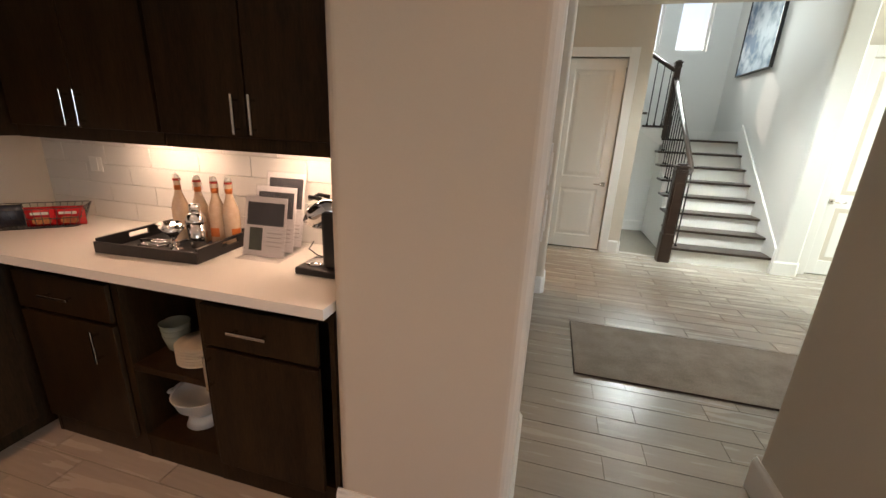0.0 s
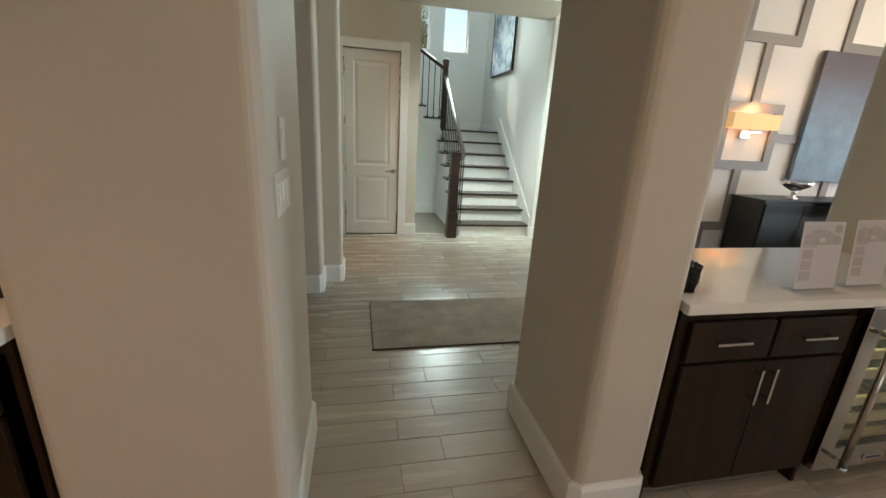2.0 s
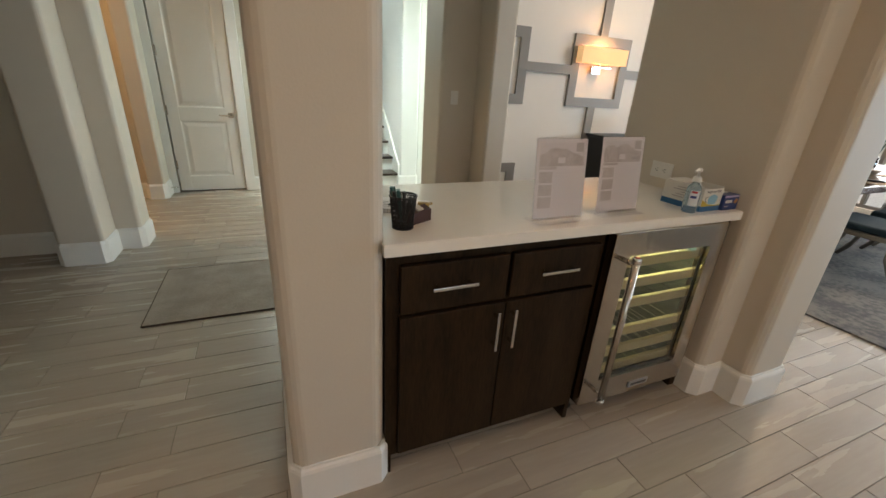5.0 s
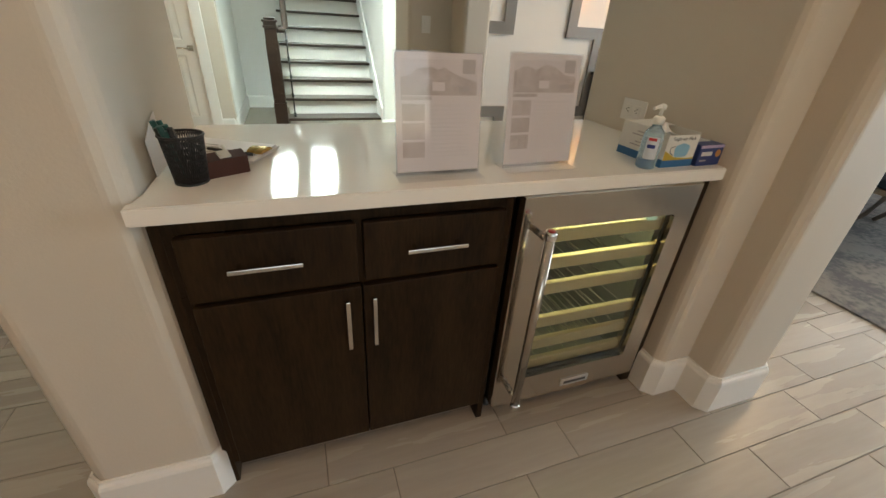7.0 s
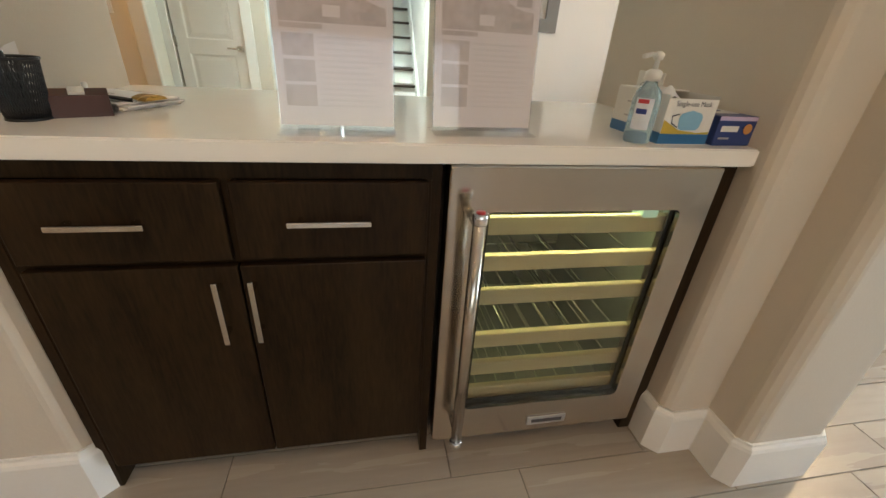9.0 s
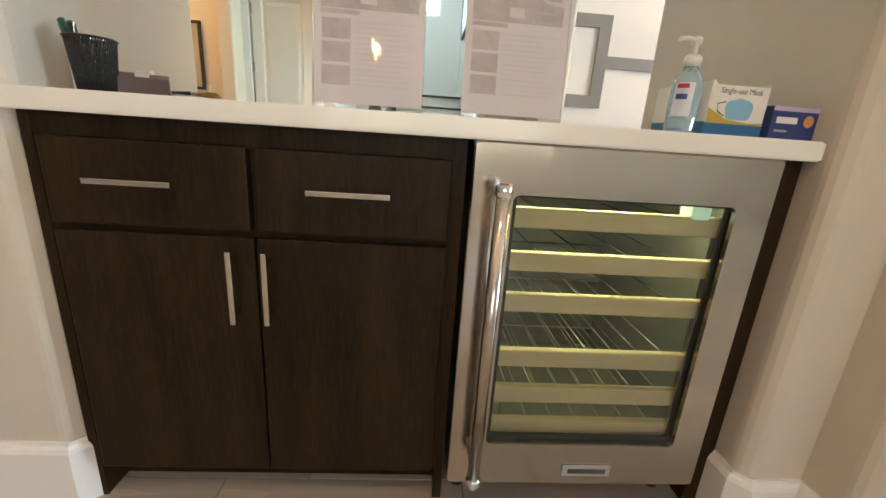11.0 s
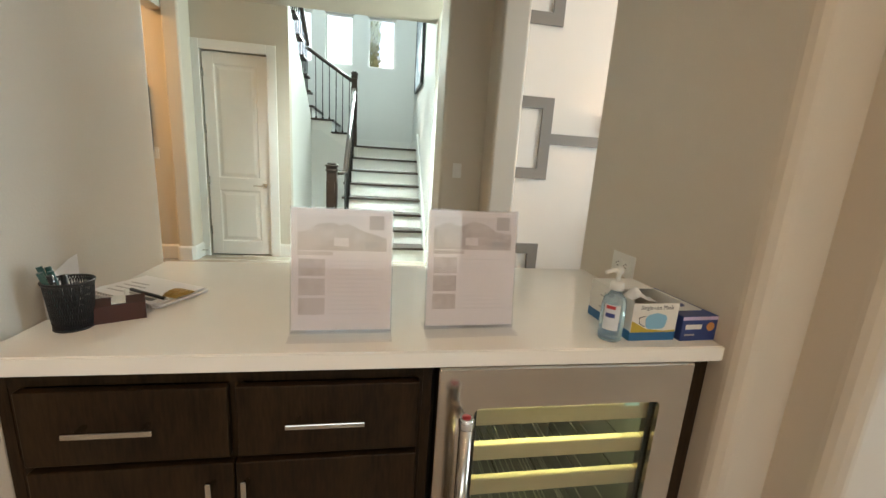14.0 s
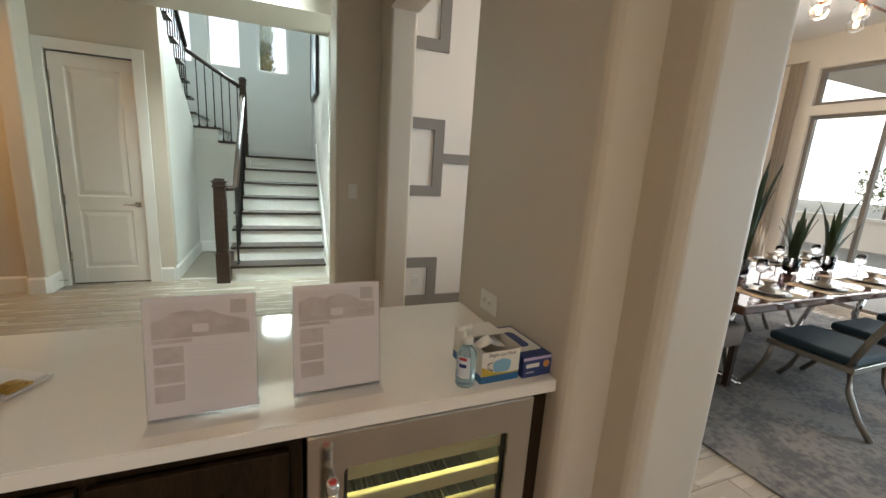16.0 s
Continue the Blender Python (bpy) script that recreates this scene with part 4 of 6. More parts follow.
part("frame", bm, M_BLACK, pic)

# ---- things on the bar ----
TOPZ = 0.915
cup = base("pen_cup", 1.416, 1.200, TOPZ, "black wire mesh pen cup full of pens on the bar", "pen holder", rz=20)
cup.scale = (0.93, 0.93, 0.95)
bm = B()
for k in range(54):
    a0 = 2 * math.pi * k / 54
    for s in (-1, 1):
        tube([((0.034 + 0.009 * j / 4) * math.cos(a0 + s * j * 0.10), (0.034 + 0.009 * j / 4) * math.sin(a0 + s * j * 0.10), 0.004 + 0.1 * j / 4) for j in range(5)], 0.0011, 4, bm, True)
part("mesh_side", bm, M_BLACKWIRE, cup)
part("mesh_liner", lathe([(0.0335, 0.003), (0.0337, 0.02), (0.0333, 0.02), (0.033, 0.003)], 0, 0, 24), M_BLACKWIRE, cup)
part("rim", tube([(0.044 * math.cos(2 * math.pi * k / 24), 0.044 * math.sin(2 * math.pi * k / 24), 0.105) for k in range(25)], 0.0028, 6), M_BLACKWIRE, cup)
part("cup_base", lathe([(0.036, 0.0), (0.036, 0.004), (0.0, 0.004)], 0, 0, 24), M_BLACKWIRE, cup)
M_TEAL = plain("dark_teal_plastic", (0.012, 0.075, 0.07), 0.3)
for k, (dx, dy, h, m) in enumerate(((-0.03, -0.018, 0.124, M_TEAL), (-0.026, 0.008, 0.128, M_TEAL), (-0.016, -0.025, 0.120, M_BLACK), (-0.020, -0.004, 0.122, M_TEAL), (-0.034, -0.004, 0.118, M_BLACK), (0.014, -0.012, 0.098, M_BLACK), (-0.030, 0.014, 0.116, M_BLACK), (-0.024, -0.014, 0.112, M_TEAL), (-0.010, 0.016, 0.108, M_BLACK), (-0.036, 0.004, 0.130, M_TEAL))):
    pn = base("pen", 1.416, 1.200, TOPZ, "slim plastic pen standing in the mesh cup", "pen", "pens in the cup", rz=20)
    part("barrel", tube([(dx * 0.2, dy * 0.2, 0.006), (dx * 1.15, dy * 1.15, h)], 0.0055, 8), m, pn)
    part("clip", tube([(dx * 1.12 + 0.005, dy * 1.12, h - 0.03), (dx * 1.2 + 0.005, dy * 1.2, h)], 0.0014, 5), M_CHROME, pn)
M_CARD0 = plain("cream_card", (0.66, 0.64, 0.58), 0.5)
ch = base("card_holder", 1.470, 1.252, TOPZ, "dark wooden card holder with a stack of pale cards", "card holder", rz=28)
part("body", prism([(-0.03, 0.0), (0.032, 0.0), (0.032, 0.012), (0.0, 0.048), (-0.03, 0.038)], -0.048, 0.048, "x"), plain("dark_cherry_wood", (0.055, 0.016, 0.012), 0.3), ch)
part("card_stack", prism([(-0.026, 0.0395), (-0.003, 0.0475), (-0.006, 0.052), (-0.028, 0.044)], -0.010, 0.014, "x"), M_CARD0, ch)
wc_ = base("leaning_card", 1.340, 1.29, TOPZ, "white paper card leaning on the column behind the pen cup", "card", rz=0)
part("sheet", prism([(-0.055, 0.0), (0.05, 0.0), (0.058, 0.118), (0.03, 0.112), (-0.055, 0.078)], -0.0005, 0.0005, "x"), M_PAPER, wc_).rotation_euler = (0, radians(-2), 0)
wc_.location.x = 1.343
pad = base("paper_pad", 1.455, 1.405, TOPZ, "stack of white papers held by a brass clip", "paper pad", rz=-26)
for k, (dx, r) in enumerate(((0, 0), (0.006, 2.5), (-0.004, -2))):
    p = part("paper_sheet", box(-0.108 + dx, 0.108 + dx, -0.072, 0.072, 0.0005 + 0.005 * k, 0.005 + 0.005 * k, 0.0008, 1), M_PAPER, pad)
    p.rotation_euler = (0, 0, radians(r))
for k in range(4):
    part("print_line", box(-0.085, 0.02 - 0.015 * k, -0.045 + 0.02 * k, -0.04 + 0.02 * k, 0.0153, 0.0158), M_PRINT, pad)
M_BRASS = plain("worn_brass", (0.52, 0.33, 0.10), 0.28, metal=1.0)
cl = part("clip", prism([(-0.028, 0.016), (0.028, 0.016), (0.022, 0.022), (0.008, 0.026), (-0.008, 0.026), (-0.022, 0.022)], 0.078, 0.118, "x"), M_BRASS, pad, "brass spring clip")
part("clip_ring", tube([(0.118 + 0.010 * math.cos(a * 0.6), 0.010 * math.sin(a * 0.6), 0.024) for a in range(12)], 0.002, 6), M_BRASS, cl)
pn = base("pen", 1.478, 1.352, TOPZ + 0.0158, "slim black pen lying on the stack of papers", "pen", rz=-32)
part("barrel", tube([(-0.065, 0, 0.0035), (0.06, 0, 0.0035)], 0.0042, 8), M_BLACK, pn)
part("tip", tube([(0.06, 0, 0.0035), (0.072, 0, 0.0035)], 0.0026, 8), M_CHROME, pn)
mk = base("marker_pen", 1.470, 1.252, TOPZ, "white marker pen leaning on the sloped card holder", "pen", rz=28)
part("barrel", tube([(0.016, -0.010, 0.030), (0.016, 0.020, 0.054)], 0.005, 10), M_WHITEPL, mk)
part("cap", tube([(0.016, -0.012, 0.0284), (0.016, -0.002, 0.0364)], 0.0058, 10), M_WHITEPL, mk)
part("brand_mark", box(0.045, 0.085, -0.062, -0.048, 0.0153, 0.0158), M_PRINTD, pad)
for k in range(22):
    part("edge_stripe", box(-0.104 + 0.0095 * k, -0.101 + 0.0095 * k, -0.0728, -0.0721, 0.001, 0.0145), M_PRINT, pad)


def sign(x, y, rz, tall, mark):
    s = base("sign_holder", x, y, TOPZ, "clear acrylic sign holder with a printed flyer seen from behind", "sign holder", "flyer stands on the bar", rz)
    lean = radians(7)
    back = Matrix.Rotation(-lean, 4, "X")
    def put(name, bm, m, parent=s, label=""):
        ob = part(name, bm, m, parent, label)
        if parent is s:
            ob.matrix_basis = back
        return ob
    w, h = 0.107, tall
    put("front_sheet", box(-w, w, -0.0032, -0.0014, 0.004, h, 0.0006, 1), M_ACRYLIC)
    put("back_sheet", box(-w, w, 0.0014, 0.0032, 0.004, h - 0.002, 0.0006, 1), M_ACRYLIC)
    pp = put("flyer", box(-w + 0.003, w - 0.003, -0.0003, 0.0003, 0.012, h - 0.004), M_FLYER, s, "white printed flyer")
    ft = part("foot", box(-w, w, -0.040, 0.046, 0.0003, 0.003, 0.0008, 1), M_ACRYLIC, s)
    z1 = h - 0.004
    put("sky_print", box(-0.092, 0.092, -0.0008, -0.0006, z1 - 0.088, z1 - 0.014), M_GHOST3, pp)
    roof = [(-0.092, -0.05), (-0.07, -0.046), (-0.052, -0.032), (-0.02, -0.028), (-0.006, -0.035), (0.012, -0.029), (0.034, -0.042), (0.060, -0.05), (0.092, -0.06)]
    if mark:
        roof = [(-0.092, -0.04), (-0.06, -0.026), (-0.03, -0.036), (0.0, -0.022), (0.03, -0.030), (0.055, -0.046), (0.092, -0.052)]
    put("house_print", prism([(-0.092, z1 - 0.088)] + [(a, z1 + b) for a, b in roof] + [(0.092, z1 - 0.088)], -0.0011, -0.0009, "y"), M_GHOST, pp)
    put("garage_print", box(-0.018, 0.012, -0.0014, -0.0012, z1 - 0.078, z1 - 0.060), M_GHOST3, pp)
    put("wing_print", box(0.046, 0.074, -0.0014, -0.0012, z1 - 0.080, z1 - 0.068), M_GHOST2, pp)
    put("band_print", box(-0.092, -0.02, -0.0012, -0.0006, z1 - 0.098, z1 - 0.090), M_GHOST, pp)
    put("badge_print", box(0.055, 0.086, -0.0016, -0.0011, z1 - 0.042, z1 - 0.012), M_GHOST2, pp)
    for k in range(3):
        put("picture_print", box(-0.090, -0.036, -0.0010, -0.0006, z1 - 0.142 - 0.042 * k, z1 - 0.106 - 0.042 * k), M_GHOST, pp)
    for k in range(13):
        e = 0.088 - 0.01 * ((k * 7) % 4)
        put("text_bar", box(-0.028, e, -0.0010, -0.0006, z1 - 0.112 - 0.0095 * k, z1 - 0.1085 - 0.0095 * k), M_GHOST3, pp)
    return s


M_FLYER = mat("translucent_flyer_paper", (0.80, 0.75, 0.755), 0.5, vary=0.01, scale=5, grain=60, bump=0.0)
M_GHOST = mat("show_through_print", (0.64, 0.58, 0.57), 0.55, scale=22, grain=70, bump=0.0, second=(0.52, 0.46, 0.445), spread=(0.4, 0.58))
M_GHOST2 = plain("show_through_badge", (0.50, 0.46, 0.46), 0.55)
M_GHOST3 = plain("show_through_text", (0.755, 0.705, 0.71), 0.55)
sign(1.957, 1.148, 1.2, 0.276, 0)
sign(2.246, 1.170, 2.5, 0.281, 1)

# sanitiser, masks, gloves
M_CARDW, M_NAVYP, M_REDP = plain("pale_label", (0.66, 0.70, 0.76), 0.4), plain("navy_print", (0.02, 0.04, 0.20), 0.4), plain("red_print", (0.45, 0.03, 0.04), 0.4)
sb = base("sanitiser_bottle", 2.572, 1.118, TOPZ, "clear pump bottle of pale blue hand sanitiser", "bottle")
part("bottle", lathe([(0.0, 0.0005), (0.024, 0.0005), (0.027, 0.005), (0.027, 0.085), (0.024, 0.102), (0.013, 0.114), (0.012, 0.122), (0.0, 0.122)], 0, 0, 24), M_BLUEGEL, sb)
for nm, lo, hi, m in (("label", 0.030, 0.090, M_CARDW), ("brand_bar", 0.060, 0.070, M_NAVYP), ("red_strip", 0.080, 0.088, M_REDP)):
    g = 0.0 if nm == "label" else 0.0004
    arc = [radians(-165 + 12 * k) for k in range(7)] if nm == "label" else [radians(-156 + 7 * k) for k in range(7)]
    part(nm, prism([((0.0274 + g) * math.cos(a), (0.0274 + g) * math.sin(a)) for a in arc] + [((0.0278 + g) * math.cos(a), (0.0278 + g) * math.sin(a)) for a in reversed(arc)], lo, hi), m, sb)
part("collar", lathe([(0.0, 0.121), (0.0155, 0.121), (0.0155, 0.137), (0.010, 0.142), (0.0, 0.142)], 0, 0, 20), M_WHITEPL, sb)
part("pump", lathe([(0.0, 0.141), (0.005, 0.141), (0.005, 0.158), (0.009, 0.160), (0.010, 0.170), (0.004, 0.174), (0.0, 0.174)], 0, 0, 16), M_WHITEPL, sb)
part("spout", tube([(0, 0, 0.166), (-0.02, -0.006, 0.168), (-0.04, -0.012, 0.164)], 0.0045, 8), M_WHITEPL, sb)

mb = base("mask_box", 2.668, 1.19, TOPZ, "open white and blue box of disposable masks", "box", rz=2)
mb.scale = (0.95, 0.86, 1.0)
M_CARD = plain("white_card", (0.74, 0.72, 0.68), 0.45)
M_BLUECARD = plain("blue_card", (0.02, 0.13, 0.30), 0.4)
M_GOLDCARD = plain("gold_card", (0.50, 0.36, 0.05), 0.45)
bm = B()
slab(bm, -0.062, 0.062, -0.1015, -0.1000, 0, 0.092)
slab(bm, -0.062, 0.062, 0.1000, 0.1015, 0, 0.098)
slab(bm, -0.0635, -0.062, -0.1015, 0.1015, 0, 0.098)
slab(bm, 0.062, 0.0635, -0.1015, 0.1015, 0, 0.098)
slab(bm, -0.062, 0.062, -0.1, 0.1, 0, 0.0015)
part("carton", bm, M_CARD, mb)
part("lid_flap", box(-0.062, 0.062, 0.0, 0.1015, 0.0985, 0.1000), M_CARD, mb)
part("lower_band", box(-0.0639, 0.0637, -0.1021, -0.1016, 0.001, 0.022), M_BLUECARD, mb)
part("lower_band", box(-0.0642, -0.0637, -0.1015, 0.1015, 0.001, 0.024), M_BLUECARD, mb)
part("swoosh", prism([(-0.062, 0.022), (0.062, 0.022), (0.062, 0.027), (0.03, 0.025), (-0.02, 0.030), (-0.062, 0.050)], -0.1023, -0.1017, "y"), M_GOLDCARD, mb)
part("mask_print", prism(rounded([(-0.022, 0.03), (0.03, 0.03), (0.036, 0.062), (0.004, 0.070), (-0.028, 0.062)], 0.012), -0.1029, -0.1024, "y"), plain("sky_blue_print", (0.22, 0.45, 0.62), 0.5), mb)
part("ear_loop_print", tube([(-0.026, -0.1026, 0.036), (-0.042, -0.1026, 0.044), (-0.044, -0.1026, 0.058), (-0.028, -0.1026, 0.062)], 0.0012, 5), M_PRINTD, mb)
words("lettering", "Single-use Mask", 0.0145, pose(0.003, -0.1017, 0.082, 90, 0, 0), M_PRINTD, mb, 0.0003)
for k in range(5):
    part("print_line", box(-0.0642, -0.0637, -0.07, 0.05 - 0.02 * (k % 3), 0.038 + 0.010 * k, 0.0415 + 0.010 * k), M_PRINT, mb)
bm = B()
bmesh.ops.create_grid(bm, x_segments=10, y_segments=10, size=0.045)
for v in bm.verts:
    v.co.z = 0.078 + 0.032 * math.exp(-((v.co.x + 0.01) ** 2 + (v.co.y + 0.02) ** 2) / 0.0006) + 0.006 * noise.noise(v.co * 60)
for f in bm.faces:
    f.smooth = True
part("mask", bm, plain("white_nonwoven", (0.76, 0.77, 0.78), 0.8), mb, "crumpled white mask in the opening")

gb = base("glove_box", 2.786, 1.207, TOPZ, "dark blue and white carton of disposable gloves", "box", rz=3)
M_NAVY = plain("navy_card", (0.022, 0.045, 0.17), 0.4)
part("carton", box(-0.050, 0.050, -0.108, 0.108, 0.0, 0.062, 0.0015, 1), M_NAVY, gb)
part("side_edge", box(-0.0506, 0.0506, -0.1088, -0.1082, 0.053, 0.0615), plain("lilac_card", (0.50, 0.42, 0.60), 0.45), gb)
part("top_print", prism(rounded([(-0.042, -0.07), (0.042, -0.07), (0.042, 0.095), (-0.042, 0.095)], 0.01), 0.0622, 0.0627), M_CARD, gb)
part("opening", prism(rounded([(-0.020, -0.045), (0.020, -0.045), (0.020, 0.06), (-0.020, 0.06)], 0.018), 0.0629, 0.0634), M_NAVY, gb)
part("brand_bar", box(-0.040, 0.005, -0.1088, -0.1082, 0.030, 0.042), M_CARD, gb, "plain white brand bar")
part("print_line", box(-0.040, -0.012, -0.1088, -0.1082, 0.014, 0.018), M_PRINT, gb)
part("round_print", prism([(0.03 + 0.011 * math.cos(k * 0.42), 0.036 + 0.011 * math.sin(k * 0.42)) for k in range(15)], -0.1090, -0.1083, "y"), plain("orange_print", (0.55, 0.25, 0.08), 0.5), gb)

# ---- things on the kitchen worktop ----
bk = base("wire_basket", -2.40, 1.40, TOPZ, "black wire basket holding red snack bags", "basket", rz=44)
for z, a, b in ((0.003, 0.15, 0.07), (0.05, 0.17, 0.085), (0.10, 0.185, 0.095)):
    ring = rounded([(-a, -b), (a, -b), (a, b), (-a, b)], 0.03)
    part("wire_ring", tube([(px, py, z) for px, py in ring + ring[:1]], 0.0022, 6), M_BLACKWIRE, bk)
bm = B()
for k in range(13):
    f = -1 + 2 * k / 12
    for s in (-1, 1):
        tube([(f * 0.14, s * 0.07, 0.003), (f * 0.178, s * 0.095, 0.10)], 0.0014, 5, bm)
for k in range(7):
    f = -1 + 2 * k / 6
    for s in (-1, 1):
        tube([(s * 0.15, f * 0.06, 0.003), (s * 0.185, f * 0.085, 0.10)], 0.0014, 5, bm)
    tube([(-0.15, f * 0.06, 0.003), (0.15, f * 0.06, 0.003)], 0.0014, 5, bm)
part("wire_side", bm, M_BLACKWIRE, bk)
M_RED = plain("glossy_red_foil", (0.50, 0.012, 0.016), 0.25, second=(0.36, 0.008, 0.012))
M_SNACK = plain("snack_print", (0.52, 0.24, 0.05), 0.4, scale=60, second=(0.40, 0.05, 0.02))


def bag(x, y, rz, m, w=0.06, h=0.095):
    b = base("snack_bag", x, y, TOPZ + 0.006, "glossy red snack bag standing in the wire basket", "snack bag", "snack bags in the basket", rz)
    bm = B()
    bmesh.ops.create_cube(bm, size=1)
    bmesh.ops.subdivide_edges(bm, edges=bm.edges, cuts=5, use_grid_fill=True)
    for v in bm.verts:
        u, q = v.co.x * 2, v.co.z * 2
        puff = 0.006 + 0.042 * max(0.0, (1 - q ** 4)) * max(0.0, 1 - u ** 4) ** 0.6
        v.co = Vector((u * w * (1 + 0.02 * math.sin(q * 9)), v.co.y * puff + 0.002 * noise.noise(v.co * 9), (q + 1) / 2 * h))
    for f in bm.faces:
        f.smooth = True
    part("foil", bm, m, b)
    if m is M_RED:
        part("food_print", prism(rounded([(-0.035, 0.015), (0.04, 0.015), (0.035, 0.045), (-0.025, 0.05)], 0.012), -0.0285, -0.0225, "y"), M_SNACK, b)
        part("brand_bar", box(-0.034, 0.034, -0.026, -0.0225, 0.06, 0.072), M_CARD, b)
    return b


bag(-2.365, 1.385, 44, M_RED)
bag(-2.285, 1.455, 40, M_RED)
tagged(bag(-2.475, 1.32, 50, plain("black_blue_foil", (0.015, 0.02, 0.035), 0.3), 0.05, 0.105), "dark blue snack bag in the wire basket")

tr = base("serving_tray", -1.535, 1.405, TOPZ, "black wooden serving tray with handle cut-outs", "tray", rz=4)
M_TRAY = plain("black_lacquer_wood", (0.016, 0.014, 0.014), 0.4)
part("tray_floor", box(-0.229, 0.229, -0.187, 0.187, 0.0, 0.008), M_TRAY, tr)
for s in (-1, 1):
    part("long_side", box(-0.241, 0.241, s * 0.193 - 0.006, s * 0.193 + 0.006, 0.0, 0.048, 0.002), M_TRAY, tr)
    bm = B()
    x = s * 0.235
    slab(bm, x - 0.006, x + 0.006, -0.187, -0.05, 0.0, 0.06)
    slab(bm, x - 0.006, x + 0.006, 0.05, 0.187, 0.0, 0.06)
    slab(bm, x - 0.006, x + 0.006, -0.05, 0.05, 0.0, 0.028)
    slab(bm, x - 0.006, x + 0.006, -0.05, 0.05, 0.05, 0.06)
    part("handle_side", bm, M_TRAY, tr)
BOT = [(0.0, 0.0), (0.034, 0.0), (0.036, 0.006), (0.036, 0.14), (0.032, 0.165), (0.018, 0.205), (0.0135, 0.225), (0.0135, 0.272), (0.015, 0.274), (0.015, 0.282), (0.0, 0.282)]
M_PEACH = mat("peach_filled_glass", (0.90, 0.70, 0.52), 0.08, vary=0.03, scale=8, grain=60, bump=0.0, second=(0.82, 0.58, 0.40), coat=0.6, transmission=0.25)
M_ORANGE = plain("orange_label", (0.60, 0.16, 0.03), 0.45)


def bottle(x, y, rz):
    b = base("drink_bottle", x, y, TOPZ + 0.008, "clear swing-top bottle of peach coloured drink", "bottle", "drink bottles on the tray", rz)
    part("glass_body", lathe(BOT, 0, 0, 20), M_PEACH, b)
    part("stopper", lathe([(0.0, 0.282), (0.011, 0.282), (0.012, 0.290), (0.009, 0.300), (0.0, 0.302)], 0, 0, 14), M_WHITEPL, b)
    part("seal", lathe([(0.0155, 0.270), (0.0165, 0.272), (0.0165, 0.277), (0.0155, 0.279)], 0, 0, 14), plain("red_rubber_seal", (0.45, 0.03, 0.02), 0.5), b)
    part("wire_bail", tube([(-0.017, 0, 0.235), (-0.019, 0, 0.262), (-0.012, -0.004, 0.296), (0.012, -0.004, 0.296), (0.019, 0, 0.262), (0.017, 0, 0.235)], 0.0016, 6), M_CHROME, b)
    part("neck_label", lathe([(0.0142, 0.228), (0.0144, 0.228), (0.0144, 0.25), (0.0142, 0.25)], 0, 0, 16), M_ORANGE, b)
    part("label", prism([(0.0366 * math.cos(a), 0.0366 * math.sin(a)) for a in [radians(-125 + 8 * k) for k in range(9)]] + [(0.0371 * math.cos(a), 0.0371 * math.sin(a)) for a in [radians(-61 - 8 * k) for k in range(9)]], 0.035, 0.075), M_ORANGE, b, "orange and blue label")
    return b


for x, y, r in ((-1.607, 1.478, 0), (-1.500, 1.482, 40), (-1.412, 1.486, 15), (-1.350, 1.500, 70)):
    bottle(x, y, r)
sk_ = base("cocktail_shaker", -1.440, 1.395, TOPZ + 0.008, "polished steel cocktail shaker on the tray", "shaker")
part("body", lathe([(0.0, 0.0), (0.030, 0.0), (0.032, 0.004), (0.041, 0.112), (0.0, 0.112)], 0, 0, 28), M_CHROME, sk_)
part("shoulder", lathe([(0.042, 0.110), (0.042, 0.120), (0.034, 0.142), (0.022, 0.155), (0.0, 0.155)], 0, 0, 28), M_CHROME, sk_)
part("cap", lathe([(0.022, 0.153), (0.023, 0.185), (0.017, 0.193), (0.0, 0.194)], 0, 0, 24), M_CHROME, sk_)
for k, (x, y, rz, tilt) in enumerate(((-1.56, 1.37, 25, 24), (-1.50, 1.33, 150, 30))):
    g = base("martini_glass", x, y, TOPZ + 0.008, "small steel martini cup on the tray", "cup", "cups on the tray", rz)
    part("cup", lathe([(0.0, 0.045), (0.006, 0.045), (0.05, 0.10), (0.048, 0.10), (0.005, 0.049), (0.0, 0.049)], 0, 0, 24), M_CHROME, g)
    part("stem", lathe([(0.0, 0.0), (0.03, 0.0), (0.028, 0.003), (0.005, 0.008), (0.005, 0.046), (0.0, 0.046)], 0, 0, 20), M_CHROME, g)
for k in range(6):
    ut = base("bar_utensil", -1.70 + 0.03 * k, 1.345 + 0.012 * (k % 3), TOPZ + 0.008, "steel bar utensil lying on the tray", "utensil", "utensils on the tray", -30 + 23 * k)
    part("shaft", tube([(-0.075, 0, 0.006 + 0.004 * (k % 3)), (0.06, 0, 0.006 + 0.004 * (k % 3))], 0.0042, 8), M_CHROME, ut)
    part("bowl", lathe([(0.0, -0.006), (0.012, -0.004), (0.018, 0.004), (0.016, 0.004), (0.0, -0.003)], 0.075, 0, 16), M_CHROME, ut).location.z = 0.012


